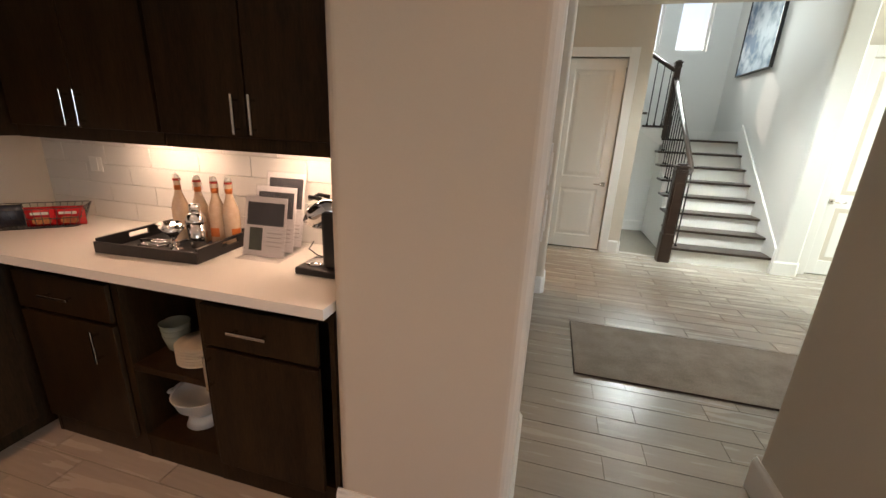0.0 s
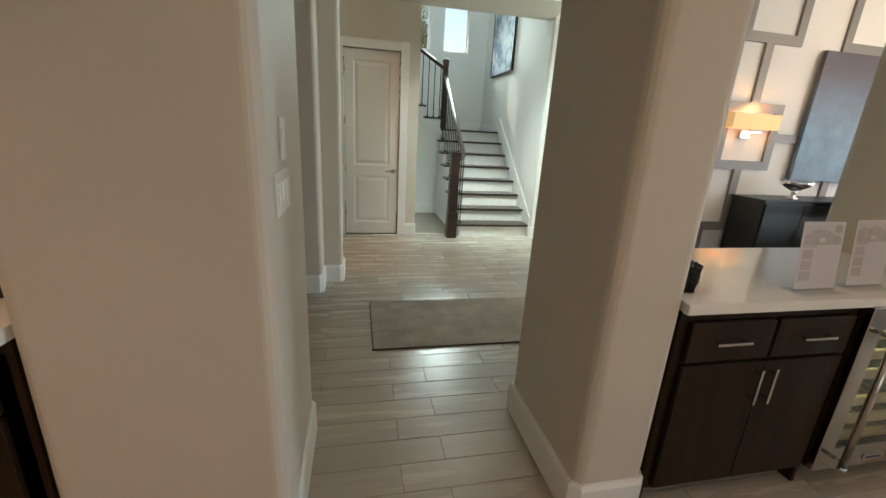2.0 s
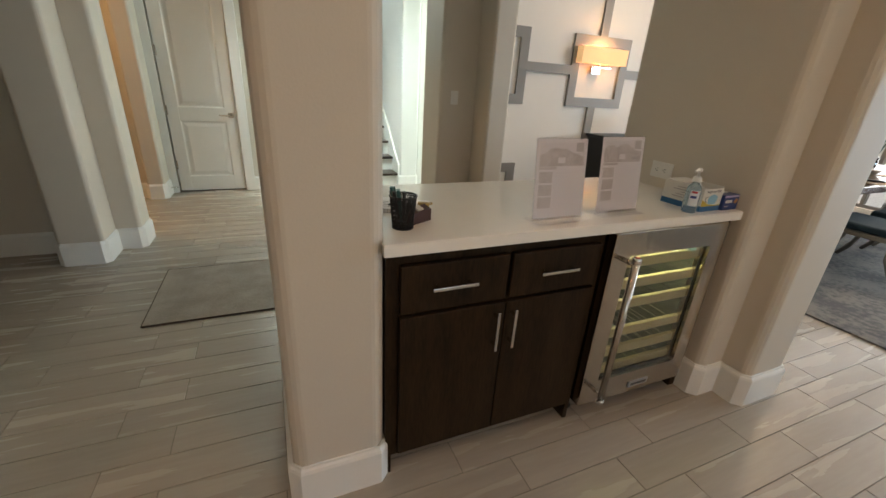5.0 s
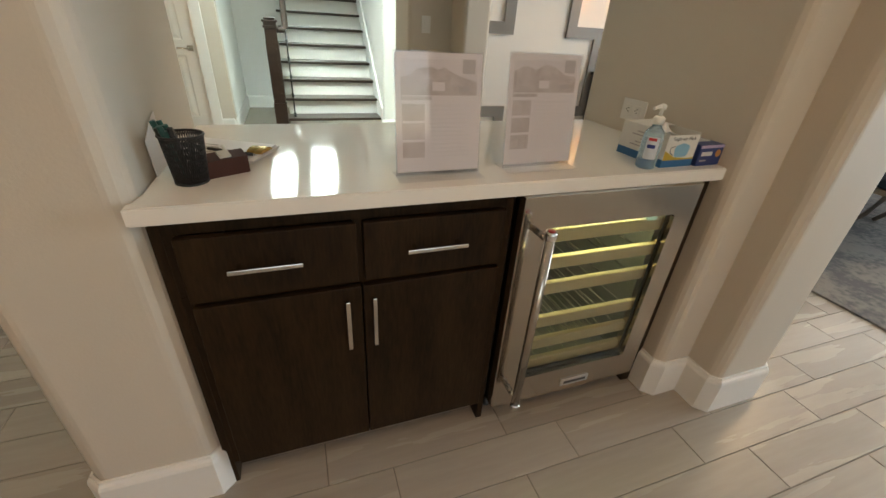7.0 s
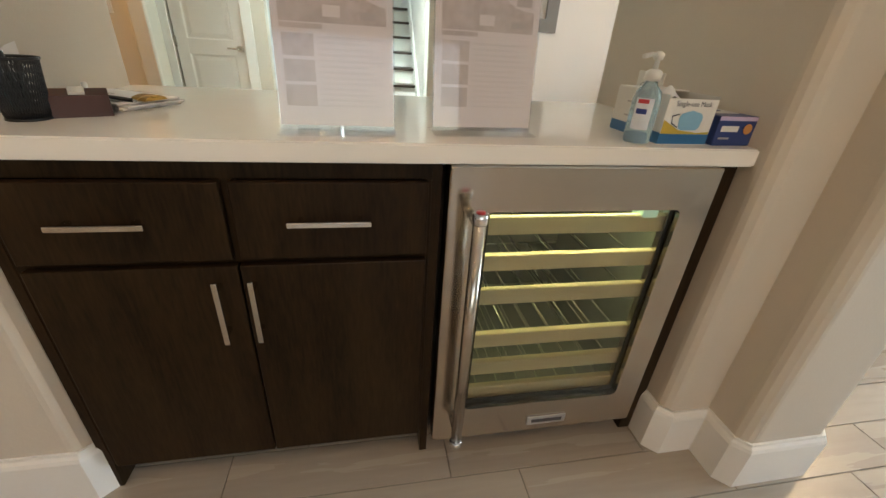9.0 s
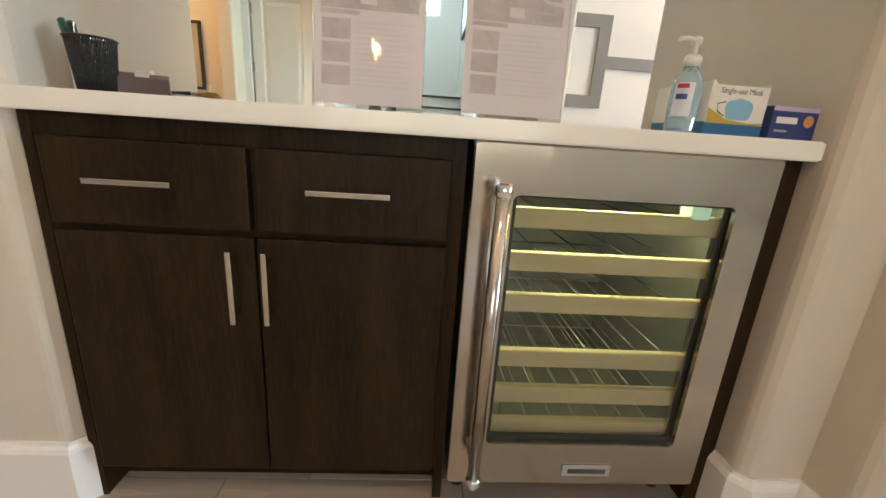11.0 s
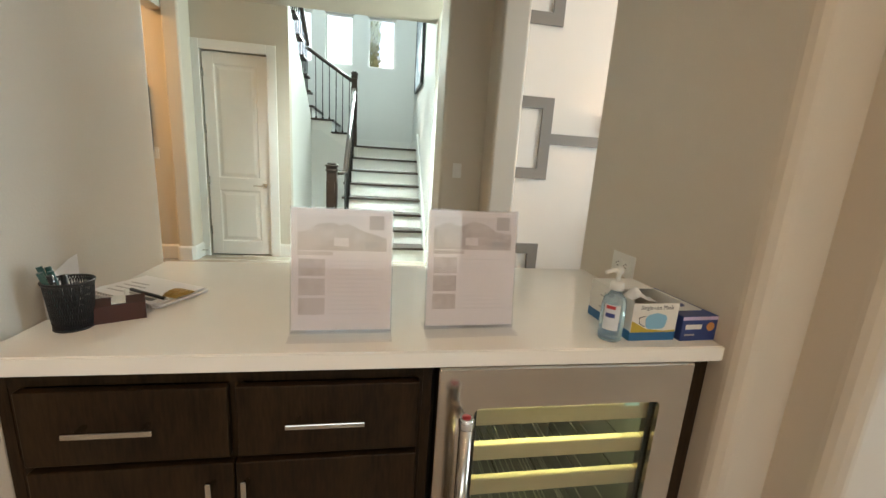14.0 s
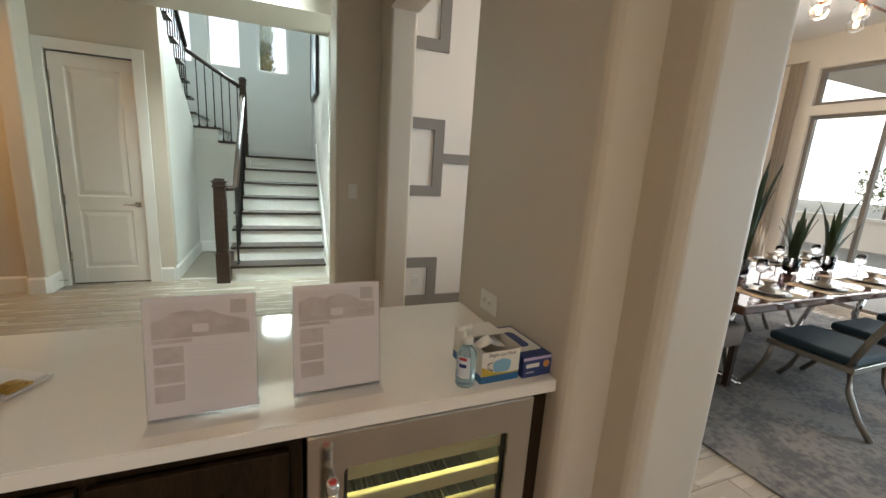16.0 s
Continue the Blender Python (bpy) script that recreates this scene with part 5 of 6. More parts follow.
def brochure(x, y, rz, h, dark):
    s = base("brochure_stand", x, y, TOPZ, "clear acrylic stand holding a printed brochure", "brochure stand", "brochure stands", rz)
    back = Matrix.Rotation(radians(-14), 4, "X")
    for nm, b, m in (("front_sheet", box(-0.1, 0.1, -0.004, -0.002, 0.004, h), M_ACRYLIC), ("brochure", box(-0.096, 0.096, -0.0015, 0.0015, 0.008, h - 0.006), M_PAPER)):
        part(nm, b, m, s).matrix_basis = back
    part("photo_print", box(-0.085, 0.085, -0.0021, -0.0016, h * 0.52, h - 0.03), M_PRINTD, s).matrix_basis = back
    part("photo_print", box(-0.07, -0.01, -0.0021, -0.0016, 0.03, h * 0.48), plain("dark_green_print", (0.10, 0.12, 0.09), 0.5, scale=30, second=(0.03, 0.035, 0.03)), s).matrix_basis = back
    for k in range(4):
        part("text_bar", box(0.01, 0.08, -0.0021, -0.0016, 0.05 + 0.018 * k, 0.054 + 0.018 * k), M_PRINT, s).matrix_basis = back
    part("foot", box(-0.1, 0.1, -0.045, 0.07, 0.0003, 0.0028), M_ACRYLIC, s)
    return s


brochure(-1.11, 1.39, 3, 0.262, 0)
brochure(-1.12, 1.465, 3, 0.295, 0)
brochure(-1.135, 1.55, 3, 0.345, 0)
cm = base("coffee_machine", -0.77, 1.35, TOPZ, "small black and chrome capsule coffee machine", "coffee machine")
part("drip_base", box(-0.11, 0.10, -0.075, 0.075, 0.0, 0.03, 0.008), M_BLACK, cm)
part("drip_tray", lathe([(0.0, 0.030), (0.045, 0.030), (0.045, 0.034), (0.0, 0.034)], -0.055, 0, 20), M_CHROME, cm)
part("column", box(0.0, 0.10, -0.06, 0.06, 0.03, 0.25, 0.015), M_BLACK, cm)
part("head", tube([(0.06, 0, 0.235), (0.0, 0, 0.245), (-0.045, 0, 0.225), (-0.06, 0, 0.19)], 0.045, 16), M_CHROME, cm)
part("lever", tube([(-0.01, -0.03, 0.29), (-0.055, -0.03, 0.295), (-0.075, 0, 0.28), (-0.055, 0.03, 0.295), (-0.01, 0.03, 0.29)], 0.008, 8), M_BLACK, cm)
solid("power_cable", tube([(-0.66, 1.40, TOPZ + 0.004), (-0.80, 1.46, TOPZ + 0.004), (-0.92, 1.50, TOPZ + 0.004), (-1.0, 1.56, TOPZ + 0.006), (-1.02, 1.63, TOPZ + 0.02)], 0.003, 6), M_BLACK, "thin black power cable on the kitchen worktop", "cable")

# crockery in the open cabinet
bw = base("mixing_bowls", -1.50, 1.27, 0.48, "stacked pale green ceramic bowls on the upper shelf", "bowls")
M_GREENC = plain("pale_green_glaze", (0.24, 0.27, 0.22), 0.25)
for k in range(3):
    z = 0.026 * k
    part("bowl", lathe([(0.0, z), (0.034, z), (0.038, z + 0.006), (0.055 + 0.003 * k, z + 0.075), (0.052 + 0.003 * k, z + 0.075), (0.034, z + 0.014), (0.0, z + 0.012)], 0, 0, 28), M_GREENC, bw)
pl = base("plate_stack", -1.330, 1.235, 0.48, "stack of cream plates on the upper shelf", "plates")
M_CREAM = plain("cream_glaze", (0.62, 0.56, 0.45), 0.2)
for k in range(6):
    z = 0.014 * k
    part("plate", lathe([(0.0, z), (0.055, z), (0.06, z + 0.004), (0.098, z + 0.012), (0.098, z + 0.0155), (0.055, z + 0.007), (0.0, z + 0.007)], 0, 0, 28), M_CREAM, pl)
cd = base("colander", -1.40, 1.26, 0.125, "white enamel footed colander on the lower shelf", "colander")
part("bowl", lathe([(0.0, 0.05), (0.05, 0.05), (0.10, 0.10), (0.118, 0.155), (0.121, 0.157), (0.113, 0.157), (0.096, 0.105), (0.048, 0.056), (0.0, 0.056)], 0, 0, 32), M_WHITEPL, cd)
part("foot", lathe([(0.07, 0.0), (0.074, 0.0), (0.055, 0.05), (0.05, 0.05)], 0, 0, 28), M_WHITEPL, cd)
for s in (-1, 1):
    part("handle", tube([(s * 0.11, -0.03, 0.14), (s * 0.15, -0.03, 0.135), (s * 0.165, 0, 0.132), (s * 0.15, 0.03, 0.135), (s * 0.11, 0.03, 0.14)], 0.010, 10), M_WHITEPL, cd)
pt = base("platter", -1.40, 1.47, 0.125, "large grey oval platter leaning behind the colander", "platter")
part("dish", lathe([(0.0, 0.0), (0.10, 0.0), (0.145, 0.012), (0.145, 0.018), (0.09, 0.008), (0.0, 0.008)], 0, 0, 32), plain("grey_glaze", (0.16, 0.155, 0.14), 0.3), pt).matrix_basis = pose(0, 0, 0.147, 78, 0, 0)

# ---- hall rug ----
rg = base("hall_rug", 1.2, 2.793, 0, "taupe grey short-pile runner with a brown edge on the hall floor", "rug")
bm = B()
bmesh.ops.create_grid(bm, x_segments=60, y_segments=28, size=0.5)
for v in bm.verts:
    v.co = Vector((v.co.x * 1.762, v.co.y * 0.746, 0.0115 + 0.0012 * noise.noise(v.co * 30)))
ex = bmesh.ops.extrude_face_region(bm, geom=bm.faces[:])
for e in ex["geom"]:
    if isinstance(e, bmesh.types.BMVert):
        e.co.z = 0.0015
bmesh.ops.recalc_face_normals(bm, faces=bm.faces)
part("rug_field", bm, M_RUG, rg)
for a, b, c, d in ((-0.887, 0.887, -0.3795, -0.373), (-0.887, 0.887, 0.373, 0.3795), (-0.8875, -0.881, -0.373, 0.373), (0.881, 0.8875, -0.373, 0.373)):
    part("binding", box(a, b, c, d, 0.001, 0.0125, 0.002, 1), M_RUGEDGE, rg, "brown bound edge")

# ---- dining room ----
M_BULB = mat("lit_filament_bulb", (1.0, 0.66, 0.32), 0.4, vary=0.02, scale=8, grain=60, bump=0.0, emit=9)
M_GLOW = mat("lit_linen_shade", (1.0, 0.62, 0.30), 0.7, vary=0.03, scale=8, grain=200, bump=0.05, emit=0.26)
sc = base("wall_sconce", 4.50, 3.956, 1.60, "lit linen-shaded wall sconce with a brushed metal plate", "sconce")
part("shade", (lambda bm: (slab(bm, -0.29, 0.33, -0.105, -0.10, 0.04, 0.20), slab(bm, -0.29, 0.33, -0.012, -0.008, 0.04, 0.20), slab(bm, -0.294, -0.29, -0.105, -0.008, 0.04, 0.20), slab(bm, 0.33, 0.334, -0.105, -0.008, 0.04, 0.20))[0])(B()), M_GLOW, sc, "warm glowing linen shade")
part("stem", tube([(0, -0.055, 0.0), (0, -0.055, 0.12)], 0.006, 8), M_NICKEL, sc)
part("arm", box(-0.008, 0.16, -0.062, -0.048, 0.0, 0.012, 0.002), M_NICKEL, sc)
part("wall_plate", box(-0.06, 0.06, -0.012, 0.028, -0.06, 0.02, 0.003), M_NICKEL, sc)

sd = base("sideboard", 5.35, 3.74, 0, "black sideboard against the cream trimmed wall", "sideboard")
part("carcase", box(-0.80, 0.80, -0.20, 0.20, 0.10, 0.875, 0.004), M_BLACK, sd)
part("top", box(-0.82, 0.82, -0.215, 0.21, 0.877, 0.905, 0.004), M_BLACK, sd)
for k in range(3):
    d_ = part("door", box(-0.79 + 0.53 * k, -0.27 + 0.53 * k, -0.216, -0.201, 0.12, 0.86, 0.003), M_BLACK, sd)
    part("handle", box(-0.31 + 0.53 * k, -0.30 + 0.53 * k, -0.236, -0.217, 0.45, 0.58, 0.002), M_NICKEL, d_)
for x in (-0.75, 0.75):
    for y in (-0.17, 0.17):
        part("leg", box(x - 0.025, x + 0.025, y - 0.025, y + 0.025, 0, 0.10), M_BLACK, sd)
pb = base("pedestal_bowl", 5.05, 3.66, 0.905, "polished silver pedestal bowl on the sideboard", "bowl")
part("bowl", lathe([(0.0, 0.10), (0.05, 0.10), (0.13, 0.15), (0.165, 0.205), (0.16, 0.205), (0.12, 0.155), (0.0, 0.11)], 0, 0, 32), M_CHROME, pb)
part("pedestal", lathe([(0.0, 0.0), (0.06, 0.0), (0.055, 0.012), (0.02, 0.035), (0.032, 0.055), (0.018, 0.075), (0.045, 0.10), (0.0, 0.10)], 0, 0, 28), M_CHROME, pb)
M_DUSK = mat("dusk_blue_canvas", (0.13, 0.22, 0.31), 0.45, scale=0.9, grain=5, bump=0.05, second=(0.085, 0.13, 0.19), spread=(0.42, 0.6))
_t = M_DUSK.node_tree
_c, _x, _r, _mx = (_t.nodes.new("ShaderNode" + k) for k in ("TexCoord", "SeparateXYZ", "MapRange", "MixRGB"))
_r.inputs["From Min"].default_value, _r.inputs["From Max"].default_value = 0.55, 1.25
_mx.inputs["Color2"].default_value = (0.085, 0.065, 0.075, 1)
_b = _t.nodes["Principled BSDF"]
_from = _b.inputs["Base Color"].links[0].from_socket
_t.links.new(_c.outputs["Object"], _x.inputs[0])
_t.links.new(_x.outputs["Z"], _r.inputs["Value"])
_t.links.new(_r.outputs["Result"], _mx.inputs["Fac"])
_t.links.new(_from, _mx.inputs["Color1"])
_t.links.new(_mx.outputs["Color"], _b.inputs["Base Color"])
wa = base("dining_painting", 5.80, 3.955, 1.09, "tall dark blue abstract canvas on the cream trimmed wall", "painting")
part("canvas", box(-0.53, 0.53, -0.045, -0.001, 0.0, 1.42, 0.004), M_DUSK, wa)

tagged(solid("dining_rug", box(4.37, 8.2, -0.9, 3.55, 0.001, 0.013, 0.003, 1), M_RUG2), "blue and grey abstract patterned rug under the dining table", "rug")
M_MAHOG = mat("polished_mahogany", (0.075, 0.022, 0.013), 0.10, scale=2.5, grain=24, bump=0.0, stretch=(0.7, 8, 8), second=(0.042, 0.011, 0.008), coat=0.5, rough_vary=0.03)
tb = base("dining_table", 6.25, 2.26, 0, "polished dark red wooden dining table on steel legs, set for dinner", "table")
part("tabletop", box(-1.48, 1.48, -0.56, 0.56, 0.695, 0.755, 0.012, 3), M_MAHOG, tb)
for x in (-0.95, 0.95):
    part("pedestal", tube([(x, -0.34, 0.018), (x, -0.26, 0.03), (x, -0.16, 0.35), (x, -0.20, 0.69)], 0.03, 10), M_CHROME, tb)
    part("pedestal", tube([(x, 0.34, 0.018), (x, 0.26, 0.03), (x, 0.16, 0.35), (x, 0.20, 0.69)], 0.03, 10), M_CHROME, tb)
    part("foot_bar", tube([(x, -0.36, 0.03), (x, 0.36, 0.03)], 0.018, 8), M_CHROME, tb)

M_SILVERLEAF = plain("silver_leaf_wood", (0.25, 0.22, 0.185), 0.35, metal=0.6, scale=14)
M_TEALSEAT = plain("dark_teal_fabric", (0.012, 0.030, 0.042), 0.85, grain=220, bump=0.2)
M_TAUPEFAB = plain("taupe_fabric", (0.24, 0.20, 0.175), 0.9, grain=220, bump=0.2)


def klismos(x, y, rz):
    c = base("dining_chair", x, y, 0.013, "silver framed chair with curved legs and a dark teal seat", "chair", "chairs round the dining table", rz)
    part("seat", box(-0.25, 0.25, -0.24, 0.24, 0.415, 0.475, 0.02, 3), M_TEALSEAT, c)
    part("seat_frame", box(-0.255, 0.255, -0.245, 0.245, 0.375, 0.414, 0.005), M_SILVERLEAF, c)
    for s in (-1, 1):
        part("leg", tube([(s * 0.22, 0.21, 0.40), (s * 0.22, 0.235, 0.25), (s * 0.225, 0.29, 0.1), (s * 0.23, 0.35, 0.004)], 0.019, 8), M_SILVERLEAF, c)
        part("leg", tube([(s * 0.22, -0.21, 0.40), (s * 0.22, -0.235, 0.25), (s * 0.225, -0.31, 0.1), (s * 0.23, -0.39, 0.004)], 0.019, 8), M_SILVERLEAF, c)
        part("back_post", tube([(s * 0.23, -0.20, 0.40), (s * 0.24, -0.26, 0.58), (s * 0.245, -0.33, 0.76), (s * 0.25, -0.40, 0.90)], 0.021, 8), M_SILVERLEAF, c)
    bm = B()
    rows = []
    for z, yy in ((0.70, -0.335), (0.94, -0.425)):
        rows.append([[bm.verts.new((-0.27 + 0.54 * k / 10, yy - t - 0.07 * (1 - ((k - 5) / 5) ** 2), z)) for k in range(11)] for t in (0.0, 0.03)])
    for k in range(10):
        a, b = rows
        for q in ((a[0][k], a[0][k + 1], b[0][k + 1], b[0][k]), (a[1][k], a[1][k + 1], b[1][k + 1], b[1][k]), (b[0][k], b[0][k + 1], b[1][k + 1], b[1][k]), (a[0][k], a[0][k + 1], a[1][k + 1], a[1][k])):
            bm.faces.new(q)
    for k in (0, 10):
        bm.faces.new((rows[0][0][k], rows[1][0][k], rows[1][1][k], rows[0][1][k]))
    bmesh.ops.recalc_face_normals(bm, faces=bm.faces)
    part("backrest", bm, M_TAUPEFAB, c)
    return c


first = klismos(5.62, 1.60, 0)
for m in (pose(6.36, 1.58, 0.013), pose(7.10, 1.60, 0.013), pose(5.62, 2.95, 0.013, 0, 0, 180), pose(6.36, 2.95, 0.013, 0, 0, 180), pose(7.10, 2.95, 0.013, 0, 0, 180)):
    copy_thing(first, m)
hc = base("parsons_chair", 4.97, 2.16, 0.013, "taupe upholstered chair at the head of the table", "chair", "chairs round the dining table", -90)
part("seat", box(-0.25, 0.25, -0.24, 0.26, 0.33, 0.49, 0.025, 3), M_TAUPEFAB, hc)
part("backrest", box(-0.25, 0.25, -0.32, -0.235, 0.33, 1.02, 0.025, 3), M_TAUPEFAB, hc)
for sx in (-1, 1):
    for yy in (-0.28, 0.22):
        part("leg", prism([(sx * 0.215 - 0.02, yy - 0.02), (sx * 0.215 + 0.02, yy - 0.02), (sx * 0.215 + 0.02, yy + 0.02), (sx * 0.215 - 0.02, yy + 0.02)], 0.0, 0.33), M_TREAD, hc)

M_CHINA = plain("white_china", (0.72, 0.70, 0.66), 0.15)
M_CHARGER = plain("dark_charger", (0.05, 0.045, 0.045), 0.25)
M_NAPKIN = plain("taupe_napkin", (0.33, 0.27, 0.21), 0.85)
M_MAT = plain("woven_tan_placemat", (0.40, 0.31, 0.21), 0.8, grain=200, bump=0.2)
for x in (5.30, 6.0, 6.70, 7.30):
    for y, s in ((1.88, 1), (2.64, -1)):
        ps = base("place_setting", x, y, 0.755, "plates and a folded napkin on a woven placemat", "place setting", "place settings", 0 if s > 0 else 180)
        part("placemat", box(-0.22, 0.22, -0.15, 0.15, 0.0004, 0.004, 0.001, 1), M_MAT, ps)
        part("charger", lathe([(0.0, 0.004), (0.10, 0.004), (0.145, 0.014), (0.145, 0.018), (0.095, 0.009), (0.0, 0.009)], 0, 0, 28), M_CHARGER, ps)
        part("plate", lathe([(0.0, 0.0095), (0.07, 0.0095), (0.105, 0.022), (0.105, 0.025), (0.07, 0.014), (0.0, 0.014)], 0, 0, 28), M_CHINA, ps)
        part("napkin", lathe([(0.05, 0.015), (0.045, 0.03), (0.018, 0.05), (0.03, 0.075), (0.055, 0.09), (0.03, 0.08), (0.0, 0.07)], 0, 0, 10), M_NAPKIN, ps)
        gl = base("wine_glass", x + 0.2 * s, y + 0.17 * s, 0.755, "clear stemmed wine glass on the dining table", "glass", "wine glasses")
        part("bowl", lathe([(0.004, 0.09), (0.03, 0.105), (0.04, 0.145), (0.033, 0.20), (0.031, 0.20), (0.038, 0.145), (0.028, 0.108), (0.0, 0.096)], 0, 0, 20), M_GLASS, gl)
        part("stem", lathe([(0.0, 0.0), (0.034, 0.0), (0.03, 0.003), (0.004, 0.008), (0.004, 0.09), (0.0, 0.09)], 0, 0, 16), M_GLASS, gl)
M_LEAF = mat("dark_green_blade", (0.035, 0.060, 0.022), 0.4, scale=9, grain=40, bump=0.05, stretch=(1, 1, 5), second=(0.018, 0.032, 0.014))
rnd = random.Random(4)
for x, y, h in ((5.64, 2.28, 0.98), (6.30, 2.26, 0.62), (6.86, 2.26, 0.70)):
    pp = base("table_plant", x, y, 0.755, "tall dark green blade-leaved plant in a glass vase", "plant", "plants on the dining table")
    part("vase", lathe([(0.0, 0.0), (0.05, 0.0), (0.06, 0.02), (0.065, 0.14), (0.058, 0.14), (0.052, 0.03), (0.0, 0.012)], 0, 0, 24), M_GLASS, pp)
    for k in range(12):
        a, lean, L = rnd.uniform(0, 6.28), rnd.uniform(0.02, 0.16), h * rnd.uniform(0.6, 1.0)
        d, w = Vector((math.cos(a), math.sin(a), 0)), 0.040
        sdv = Vector((-d.y, d.x, 0))
        bm = B()
        rings = []
        for j in range(7):
            u = j / 6
            ww = w * (0.55 + 1.1 * u - 1.62 * u * u) + 0.0015
            c = d * (0.012 + lean * u * u) + Vector((0, 0, 0.02 + L * u))
            rings.append([bm.verts.new(c - sdv * ww), bm.verts.new(c + d * 0.004), bm.verts.new(c + sdv * ww), bm.verts.new(c - d * 0.002)])
        for r, q in zip(rings, rings[1:]):
            for i in range(4):
                bm.faces.new((r[i], r[(i + 1) % 4], q[(i + 1) % 4], q[i]))
        bmesh.ops.recalc_face_normals(bm, faces=bm.faces)
        part("leaf", bm, M_LEAF, pp)
chd = base("chandelier", 6.1, 2.25, 2.83, "copper chandelier with clear glass globes", "chandelier")
M_COPPER = plain("polished_copper", (0.62, 0.28, 0.16), 0.15, metal=1.0)
part("rod", tube([(0, 0, 0.12), (0, 0, 0.59)], 0.008, 8), M_COPPER, chd)
part("bar", tube([(-0.7, 0, 0.12), (0.7, 0, 0.12)], 0.010, 8), M_COPPER, chd)
for k in range(6):
    x = -0.66 + 0.264 * k
    g = part("globe", lathe([(0.02, 0.062), (0.05, 0.045), (0.064, 0.0), (0.05, -0.045), (0.0, -0.064), (0.0, -0.062), (0.048, -0.044), (0.062, 0.0), (0.048, 0.044), (0.02, 0.06)], x, 0.07 * (-1) ** k, 20), M_PANE, chd, "clear glass globe")
    part("socket", lathe([(0.0, 0.03), (0.018, 0.03), (0.02, 0.07), (0.01, 0.10), (0.0, 0.11)], x, 0.07 * (-1) ** k, 14), M_COPPER, g)
    part("bulb", lathe([(0.0, -0.025), (0.014, -0.02), (0.018, 0.0), (0.010, 0.028), (0.0, 0.03)], x, 0.07 * (-1) ** k, 12), M_BULB, g)
cu = base("curtain", 8.47, 3.77, 0.0, "gathered taupe curtain panel beside the dining window", "curtain")
pts = [(0.035 * math.sin(k * 1.15), -0.09 + 0.18 * k / 24) for k in range(25)]
bm = prism(pts + [(px + 0.008, py) for px, py in reversed(pts)], 0.03, 3.10)
part("drape", bm, plain("taupe_drape", (0.46, 0.40, 0.33), 0.9, grain=200, bump=0.15), cu)
part("rod", tube([(0, -0.12, 3.10), (0, 0.18, 3.10)], 0.009, 10), M_NICKEL, cu)

# ---- kitchen lamps overhead ----
for x in (0.15, 1.75):
    p = base("pendant_lamp", x, -1.55, CEIL + 0.22, "clear glass pendant lamp with a lit filament bulb", "pendant lamp", "kitchen pendants")
    part("cord", tube([(0, 0, -0.86), (0, 0, -0.221)], 0.003, 6), M_BLACK, p)
    part("canopy", lathe([(0.0, -0.25), (0.055, -0.248), (0.06, -0.221), (0.0, -0.221)], 0, 0, 20), M_BLACK, p)
    part("globe", lathe([(0.02, -0.86), (0.06, -0.90), (0.09, -1.02), (0.075, -1.16), (0.073, -1.16), (0.088, -1.02), (0.058, -0.902), (0.02, -0.864)], 0, 0, 24), M_PANE, p)
    for bx, bz in ((0.03, 0.0), (-0.025, 0.07), (0.0, -0.035)):
        part("bulb", lathe([(0.0, bz - 1.10), (0.010, bz - 1.095), (0.014, bz - 1.07), (0.008, bz - 1.03), (0.0, bz - 1.02)], bx, bz * 0.3, 12), M_BULB, p)
for x, y in ((-1.6, -0.2), (0.2, -0.5), (1.9, -0.35), (0.2, -2.2), (2.4, -2.2)):
    c = base("recessed_light", x, y, CEIL, "round white recessed ceiling light", "ceiling light", "kitchen ceiling lights")
    part("ring", lathe([(0.068, -0.001), (0.085, -0.001), (0.085, -0.006), (0.068, -0.009)], 0, 0, 24), M_WHITEPL, c)
    part("diffuser", lathe([(0.0, -0.001), (0.067, -0.001), (0.067, -0.004), (0.0, -0.004)], 0, 0, 24), M_BULB, c)

# ---- outside ----
M_NEEDLE = mat("conifer_green", (0.115, 0.175, 0.060), 0.7, vary=0.2, scale=5, grain=30, bump=0.1, second=(0.21, 0.15, 0.05), spread=(0.3, 0.7))
cy = base("cypress_tree", 1.78, 11.4, -0.06, "tall narrow cypress with green and brown sprays", "tree")
part("trunk", lathe([(0.10, 0.0), (0.08, 1.0), (0.03, 7.0), (0.0, 7.6)], 0, 0, 10), plain("grey_bark", (0.12, 0.09, 0.07), 0.9), cy)
rnd = random.Random(7)
vv, ff = [], []
for k in range(4200):
    u = rnd.random()
    z = 0.4 + 7.6 * u
    R = 0.30 * (1 - u) ** 0.45 * rnd.uniform(0.45, 1.05)
    a = rnd.uniform(0, 6.283)
    c = Vector((R * math.cos(a), R * math.sin(a), z))
    up = Vector((0.35 * math.cos(a) + rnd.uniform(-0.3, 0.3), 0.35 * math.sin(a) + rnd.uniform(-0.3, 0.3), 1)).normalized()
    sdv = up.cross(Vector((math.cos(a + rnd.uniform(-1, 1)), math.sin(a), 0.1))).normalized()
    l, w = rnd.uniform(0.10, 0.22), rnd.uniform(0.018, 0.04)
    n = len(vv)
    vv += [c - sdv * w * 0.3, c + up * l * 0.45 + sdv * w, c + up * l, c + up * l * 0.45 - sdv * w]
    ff.append((n, n + 1, n + 2, n + 3))
me = bpy.data.meshes.new("crown")
me.from_pydata(vv, [], ff)
me.materials.append(M_NEEDLE)
cr = new("crown", me)
cr.parent = cy
tagged(cr, kind="stuff")
M_STUCCO = plain("pale_stucco", (0.58, 0.54, 0.47), 0.85, scale=2)
